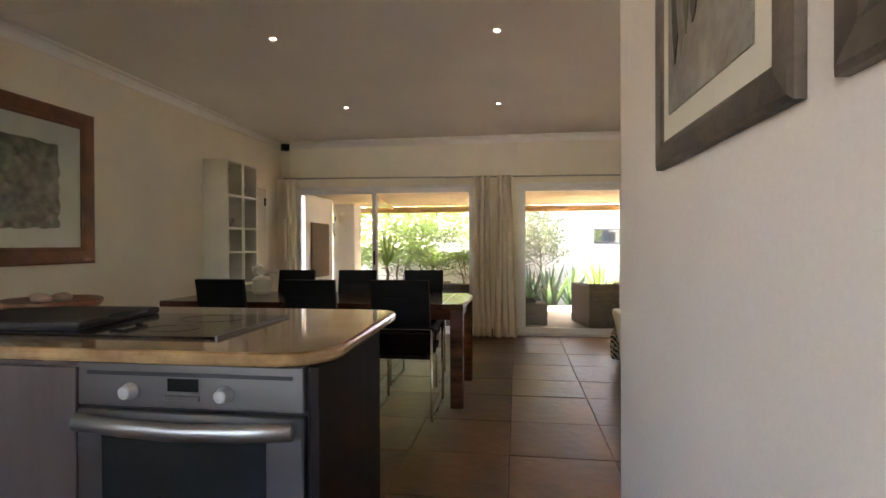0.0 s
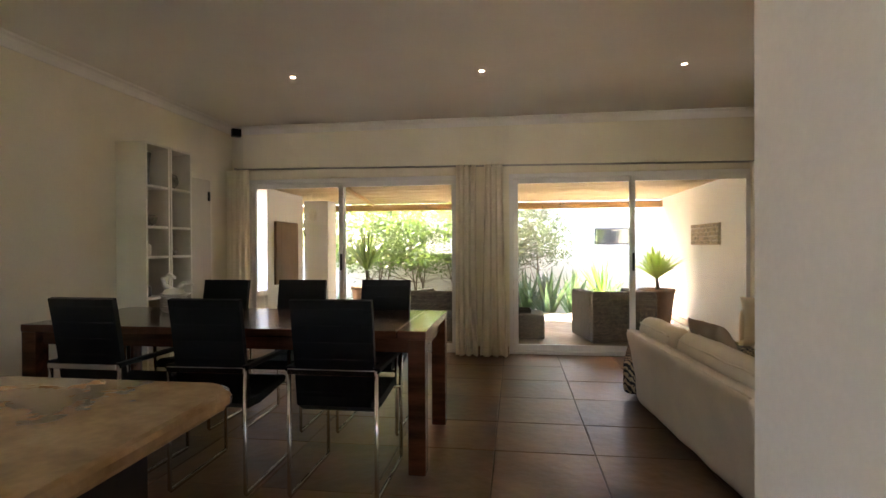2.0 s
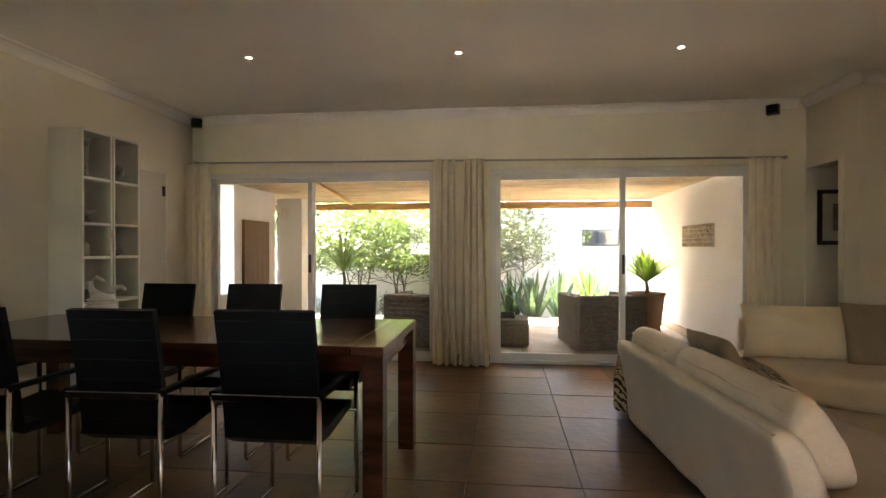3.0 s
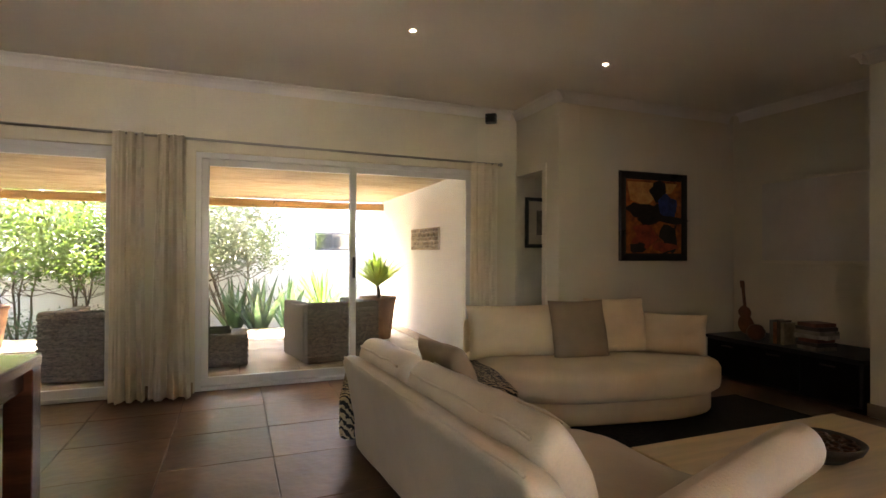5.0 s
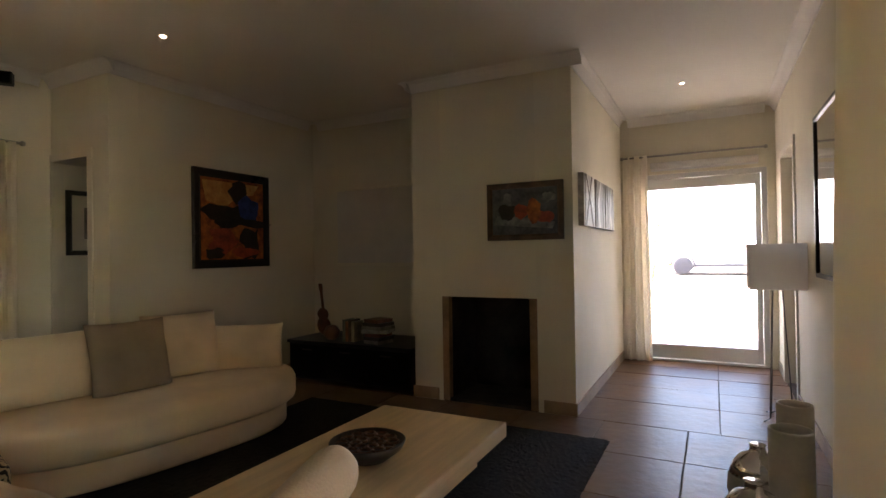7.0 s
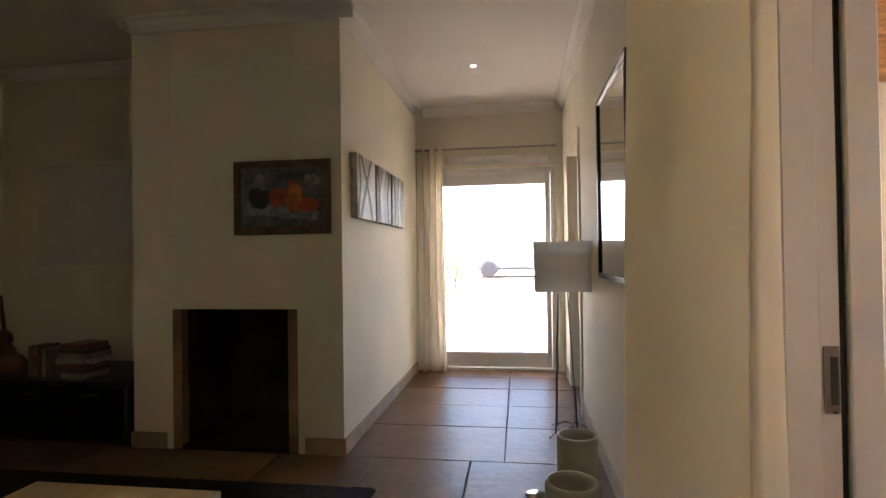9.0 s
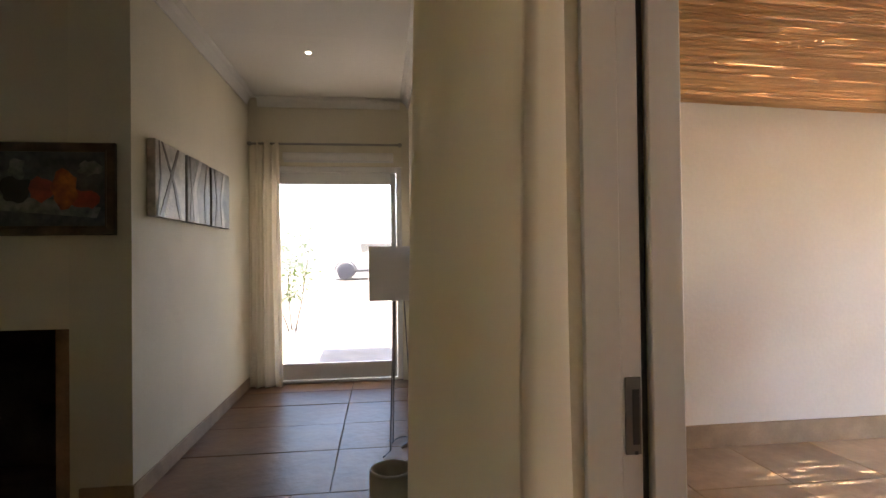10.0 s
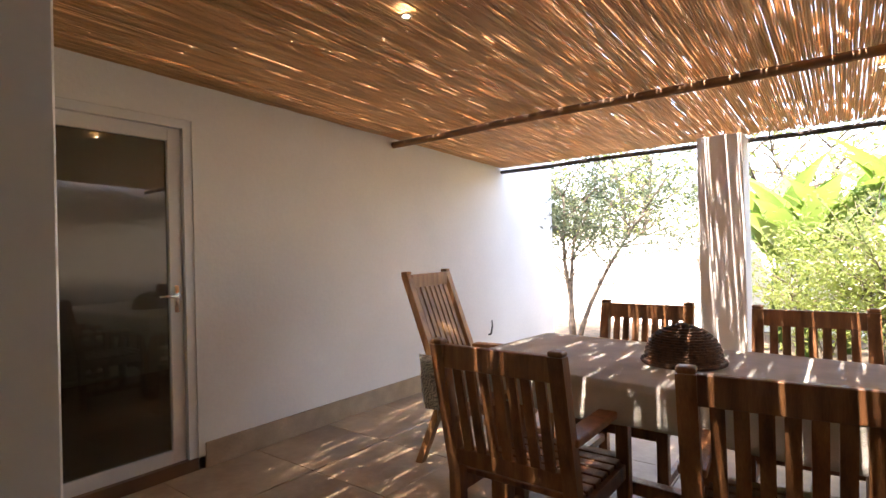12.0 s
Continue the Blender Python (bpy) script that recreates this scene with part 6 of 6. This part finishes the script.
part("body", box(-0.25, 0.25, -0.25, 0.25, 0.02, 0.36, bevel=0.02, seg=2), M_WICKER, ot)
for k in range(5):
    part("weave_band", box(-0.255, 0.255, -0.255, 0.255, 0.05 + k * 0.06, 0.076 + k * 0.06, bevel=0.004), M_WICKER, ot)
tr = empty("serving_tray", "dark wooden tray on the wicker ottoman", "tray", m=pose(0.42, 8.9, 0.312))
part("base", box(-0.16, 0.16, -0.13, 0.13, 0.0, 0.012), M_DKFRAME, tr)
for a, b, c, d in ((-0.16, 0.16, -0.13, -0.118), (-0.16, 0.16, 0.118, 0.13), (-0.16, -0.148, -0.117, 0.117), (0.148, 0.16, -0.117, 0.117)):
    part("rim", box(a, b, c, d, 0.0125, 0.05, bevel=0.002), M_DKFRAME, tr)

pot(pose(2.55, 10.1, -0.05), 0.26, 0.60, "large brown planter beside the white patio wall", M_POT)
strap_plant("yucca", pose(2.55, 10.1, 0.49), "yucca in the brown planter, its green lightened for sun", 130, 0.55, 0.042, M_YUCCA, 3, 0.32, 0.22, "plant", 0.6)
pot(pose(-2.35, 10.9, -0.05), 0.27, 0.55, "terracotta pot with a spiky palm")
strap_plant("yucca", pose(-2.35, 10.9, 0.45), "green spiky palm in a terracotta pot", 60, 0.85, 0.04, M_PALM, 5, 0.55, 0.35)
for k, (x, y, L, n, w) in enumerate(((1.0, 11.95, 1.15, 34, 0.13), (1.5, 12.2, 1.05, 26, 0.12), (0.6, 12.3, 1.1, 26, 0.12), (2.3, 12.4, 0.9, 30, 0.06))):
    strap_plant("strap_lily", pose(x, y, GZ), "clump of dark green broad strap leaves in the bed", n, L, w, M_AGAPE, 20 + k, 0.42, 0.0, "plant", 1.3)
strap_plant("agave", pose(2.15, 12.7, GZ), "pale spiky leaves against the white wall", 36, 1.2, 0.05, M_PALM, 33, 0.25, 0.35)
tree("olive_tree", pose(0.55, 12.7, GZ), "grey-green olive tree in the garden bed", 2.6, 1.5, 1.35, M_OLIVE, 0.09, 9000, 41, 0.035, 3, aspect=3.6)
for k, (x, y, h, n) in enumerate(((-0.75, 12.8, 2.5, 4200), (-1.7, 12.6, 2.6, 4200), (-2.6, 12.9, 2.7, 3800), (-3.8, 12.8, 3.0, 3600))):
    tree("leafy_shrub", pose(x, y, GZ), "tall green shrub against the garden wall", h, 1.35, 1.15, M_LEAF, 0.10, n, 50 + k, 0.022, 4, group="shrubs along the garden wall")
for k, (x, y, h) in enumerate(((-3.5, 16.0, 4.6), (-1.2, 17.0, 4.4), (0.3, 17.5, 4.0), (-6.5, 15.5, 5.0))):
    tree("background_tree", pose(x, y, GZ), "green tree behind the garden wall", h, 2.6, 1.8, (M_LEAF, M_OLIVE)[k % 2], 0.16, 3600, 70 + k, 0.08, 3, group="trees behind the garden wall")
rk = random.Random(2)
for k in range(14):
    tree("low_shrub", pose(-4.2 + k * 0.33 + rk.uniform(-0.1, 0.1), 12.3 + rk.uniform(-0.2, 0.3), GZ), "low dark green shrub in the bed", 0.55, 0.5, 0.1, M_AGAPE, 0.05, 500, 90 + k, 0.008, 3, group="low shrubs in the bed") if k not in (12, 13) else None

# garden south of the terrace
wall("south_garden_wall", -6.0, 9.0, -8.2, -8.0, GZ, 1.35, M_PATIO, "white plastered garden wall behind the terrace")
tree("olive_tree", pose(5.8, -5.55, GZ), "slender olive tree beside the white terrace wall", 3.2, 1.5, 1.5, M_OLIVE, 0.085, 9500, 43, 0.045, 3, aspect=3.6)
tree("olive_tree", pose(4.2, -7.2, GZ), "small olive tree in front of the garden wall", 3.0, 1.3, 1.6, M_OLIVE, 0.07, 2600, 44, 0.035, 2, aspect=4.0)


def banana(m, label, n, seed, L0=1.6):
    rnd = random.Random(seed)
    e = empty("banana_plant", label, "plant", "banana plants", m)
    part("stem", tube([(0, 0, 0), (0.03, 0.02, 0.6), (0.0, 0.0, 1.1)], 0.09, seg=10, taper=0.05), M_LEAF, e, smooth=True)
    for k in range(n):
        a = 2 * math.pi * k / n + rnd.uniform(-0.4, 0.4)
        tilt = rnd.uniform(0.10, 0.50)
        d = Vector((math.cos(a) * tilt, math.sin(a) * tilt, 1)).normalized()
        side = Vector((-math.sin(a), math.cos(a), 0))
        p = Vector((0, 0, 0.9))
        L = L0 * rnd.uniform(0.7, 1.1)
        bm, prev, steps = bmesh.new(), None, 14
        for i in range(steps + 1):
            u = i / steps
            w = 0.0 if u < 0.2 else 0.40 * math.sin(math.pi * ((u - 0.2) / 0.8) ** 0.75) * rnd.uniform(0.85, 1.05)
            w = max(w, 0.012)
            up = Vector((0, 0, w * 0.18))
            cur = (bm.verts.new(p - side * w / 2 + up), bm.verts.new(p), bm.verts.new(p + side * w / 2 + up))
            if prev:
                bm.faces.new((prev[0], prev[1], cur[1], cur[0]))
                bm.faces.new((prev[1], prev[2], cur[2], cur[1]))
            prev = cur
            p = p + d * L / steps
            d = (d + Vector((math.cos(a) * 0.04, math.sin(a) * 0.04, -0.03 - 0.07 * u))).normalized()
        part("leaf", bm, M_BANANA, e, smooth=True)
    return e


for k, (x, y) in enumerate(((2.85, -5.9), (2.45, -6.5), (1.6, -5.9), (0.5, -6.4), (3.25, -7.0))):
    banana(pose(x, y, GZ), "broad-leaved green banana plant in the sun", 13, 60 + k, 2.1)
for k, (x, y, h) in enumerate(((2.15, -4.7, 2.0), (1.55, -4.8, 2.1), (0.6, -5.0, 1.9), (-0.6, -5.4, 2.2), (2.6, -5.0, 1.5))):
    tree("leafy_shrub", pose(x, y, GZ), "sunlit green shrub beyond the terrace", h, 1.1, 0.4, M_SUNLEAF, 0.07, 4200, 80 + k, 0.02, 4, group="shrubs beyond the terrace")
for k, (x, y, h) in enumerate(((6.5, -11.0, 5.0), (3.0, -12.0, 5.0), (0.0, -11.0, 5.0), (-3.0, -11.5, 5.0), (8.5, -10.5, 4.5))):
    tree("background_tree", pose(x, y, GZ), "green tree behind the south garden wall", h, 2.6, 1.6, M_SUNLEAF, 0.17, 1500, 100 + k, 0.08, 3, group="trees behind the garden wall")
wall("terrace_west_wall", 0.64, 0.86, -2.93, -1.82, GZ, 2.4, M_PATIO, "white plastered wall at the terrace's side")

# unseen canopy over the front door, added to keep daylight out of the hall
cn = link("entrance_canopy", box(7.5, 9.6, 1.4, 4.6, 2.42, 2.55), M_PATIO)
tagged(cn, "unseen white canopy added to shade the hall", "canopy", kind="structure")

# front drive
drive = bmesh.new()
pts = [(7.5, -0.13), (12, 0.02), (24, 0.35), (45, 0.6)]
rows = [[drive.verts.new((x, y, z)) for y in (-14, 20)] for x, z in pts]
low = [[drive.verts.new((x, y, -0.33)) for y in (-14, 20)] for x, z in pts]
for k in range(3):
    drive.faces.new((rows[k][0], rows[k + 1][0], rows[k + 1][1], rows[k][1]))
    for j in (0, 1):
        drive.faces.new((rows[k][j], rows[k + 1][j], low[k + 1][j], low[k][j]))
for k in (0, 3):
    drive.faces.new((rows[k][0], rows[k][1], low[k][1], low[k][0]))
bmesh.ops.recalc_face_normals(drive, faces=drive.faces[:])
tagged(link("road", drive, mat("pale brick drive", (0.36, 0.33, 0.29), 0.85, 0.15, 3, 0.4)), "pale sunlit paved drive in front of the house", "drive", kind="structure")
wall("street_wall", 34, 34.3, -14, 20, -0.2, 3.4, M_PATIO, "white street wall across the drive")
car = empty("parked_car", "white parked car on the sunlit drive", "car", m=pose(22.5, 2.47, 0.31, 0, 0, 90))
# Dark rubber made greyer: the outdoor glare is put into its colour.
M_TYRE = mat("rubber paled for glare", (0.09, 0.09, 0.10), 0.8, 0.2)
M_CAR = mat("white car paint", (0.82, 0.82, 0.82), 0.2, 0.02, bump=0, coat=0.6)
bd = bmesh.new()
side = [(-2.0, 0.32), (-2.05, 0.62), (-1.95, 0.85), (-1.2, 0.95), (-0.6, 1.42), (0.8, 1.46), (1.5, 1.05), (2.0, 0.95), (2.05, 0.5), (1.95, 0.32)]
L_ = [bd.verts.new((x, -0.8, z)) for x, z in side]
R_ = [bd.verts.new((x, 0.8, z)) for x, z in side]
bd.faces.new(L_)
bd.faces.new(R_[::-1])
for k in range(len(side)):
    bd.faces.new((L_[k], R_[k], R_[(k + 1) % len(side)], L_[(k + 1) % len(side)]))
bmesh.ops.bevel(bd, geom=bd.edges[:], offset=0.06, segments=3, affect="EDGES")
bmesh.ops.recalc_face_normals(bd, faces=bd.faces[:])
part("body", bd, M_CAR, car, smooth=True)
for s in (-0.805, 0.805):
    part("window", box(-0.55, 0.75, s - 0.004, s + 0.004, 1.0, 1.35), M_GLASSWARE, car)
    part("sill", box(-0.95, 0.95, s - 0.02, s + 0.02, 0.28, 0.36), M_TYRE, car, "dark sill")
for x in (-1.3, 1.3):
    for s in (-0.74, 0.74):
        ty = lathe([(0.2, -0.1), (0.31, -0.1), (0.33, -0.07), (0.33, 0.07), (0.31, 0.1), (0.2, 0.1)], 24)
        ty.transform(pose(x, s, 0.33, 90, 0, 0))
        wh = part("tyre", ty, M_TYRE, car, "black tyre", True)
        rm = lathe([(0.01, -0.09), (0.2, -0.085), (0.2, 0.085), (0.01, 0.09)], 20)
        rm.transform(pose(x, s, 0.33, 90, 0, 0))
        part("rim", rm, M_KNOB, wh, "alloy rim")
        arch = tube([(x + 0.39 * math.cos(a), s * 1.085, 0.33 + 0.39 * math.sin(a)) for a in [math.pi * k / 12 for k in range(13)]], 0.03, seg=6)
        part("wheel_arch", arch, M_TYRE, car, "dark wheel arch lining", True)
tree("low_shrub", pose(11.0, 3.92, -0.05), "thin green shrub beside the drive", 1.9, 0.5, 0.1, M_LEAF, 0.06, 1500, 120, 0.015, 3)

# ---- floor tiles ----
def worn_slab(w, d, th, rnd):
    """A hand-made tile: a slab with uneven, slightly rounded edges."""
    bm = bmesh.new()
    ring = []
    for k in range(12):
        s, u = divmod(k, 3)
        a, c = (-0.5 + u / 3, -0.5), (0.5, -0.5 + u / 3)
        x, y = (a, c, (-a[0], 0.5), (-0.5, -c[1]))[s]
        j = 0.002 if u else 0.0006
        ring.append((x * w + rnd.uniform(-j, j), y * d + rnd.uniform(-j, j)))
    rows = [[bm.verts.new((x * (1 - 2 * o / w), y * (1 - 2 * o / d), z)) for x, y in ring] for z, o in ((-th, 0), (-0.003, 0), (0, 0.003))]
    for A, B in zip(rows, rows[1:]):
        for k in range(12):
            bm.faces.new((A[k], A[(k + 1) % 12], B[(k + 1) % 12], B[k]))
    bm.faces.new(rows[-1])
    bmesh.ops.recalc_face_normals(bm, faces=bm.faces[:])
    return bm


def tiles(parent, xs, ys, ztop, material, clip, seed, gap=0.004, th=0.02, wob=0.0015):
    rnd = random.Random(seed)
    cache = {}
    for x0, x1 in zip(xs, xs[1:]):
        for y0, y1 in zip(ys, ys[1:]):
            cx, cy = (x0 + x1) / 2, (y0 + y1) / 2
            a0, a1, b0, b1 = x0, x1, y0, y1
            inside = [c for c in clip if c[0] < cx < c[1] and c[2] < cy < c[3]]
            if not inside:
                continue
            w, d = round(a1 - a0 - gap, 3), round(b1 - b0 - gap, 3)
            if (w, d) not in cache:
                me = bpy.data.meshes.new("tile")
                bm = worn_slab(w, d, th, rnd)
                bm.to_mesh(me)
                bm.free()
                me.materials.append(material)
                cache[w, d] = me
            o = new("tile", cache[w, d])
            o.parent = parent
            o.location = (cx + rnd.uniform(-1, 1) * wob, cy + rnd.uniform(-1, 1) * wob, ztop + rnd.uniform(-0.0012, 0.0012))
            o.rotation_euler = (rnd.uniform(-0.0015, 0.0015), rnd.uniform(-0.0015, 0.0015), rnd.uniform(-0.003, 0.003))


XS = [0.24 + 0.59 * k for k in range(-6, 13)]
XL = [-3.04] + [x for x in XS if -2.9 < x < 5.0]
YS = [2.21, 2.42, 2.95, 3.5, 4.09, 4.72, 5.24, 5.85, 6.42, 6.98, 7.56]
tiles(floor, XL, YS, 0.0, M_TILE, ((-3.1, 5.0, 2.2, 7.6),), 1)
tiles(floor, [4.96, 5.62], YS[4:], 0.0, M_TILE, ((4.9, 5.7, 5.0, 6.8),), 4)
tiles(floor, [4.96, 5.55, 6.06, 6.58, 7.0, 7.32], [2.21, 2.76, 3.70], 0.0, M_TILE, ((4.9, 7.4, 2.2, 3.8),), 6)
tiles(floor, [3.39, 4.1, 4.8, 5.5], [6.98, 7.52], 0.0, M_TILE, ((3.3, 5.6, 6.9, 7.6),), 7)
tiles(floor, [0.86 + 0.56 * k for k in range(5)], [1.98, 2.21], 0.0, M_TILE, ((0.8, 3.1, 1.9, 2.3),), 5)
tiles(floor_terrace, [0.86 + 0.58 * k for k in range(9)], [-3.3 + 0.587 * k for k in range(10)], -0.1, M_TTILE, ((0.8, 5.5, -3.4, 1.99),), 2)
tiles(floor_patio, [-4.1 + 0.596 * k for k in range(13)], [7.86 + 0.64 * k for k in range(7)], -0.05, M_STONE, ((-4.2, 3.06, 7.8, 11.8),), 3)
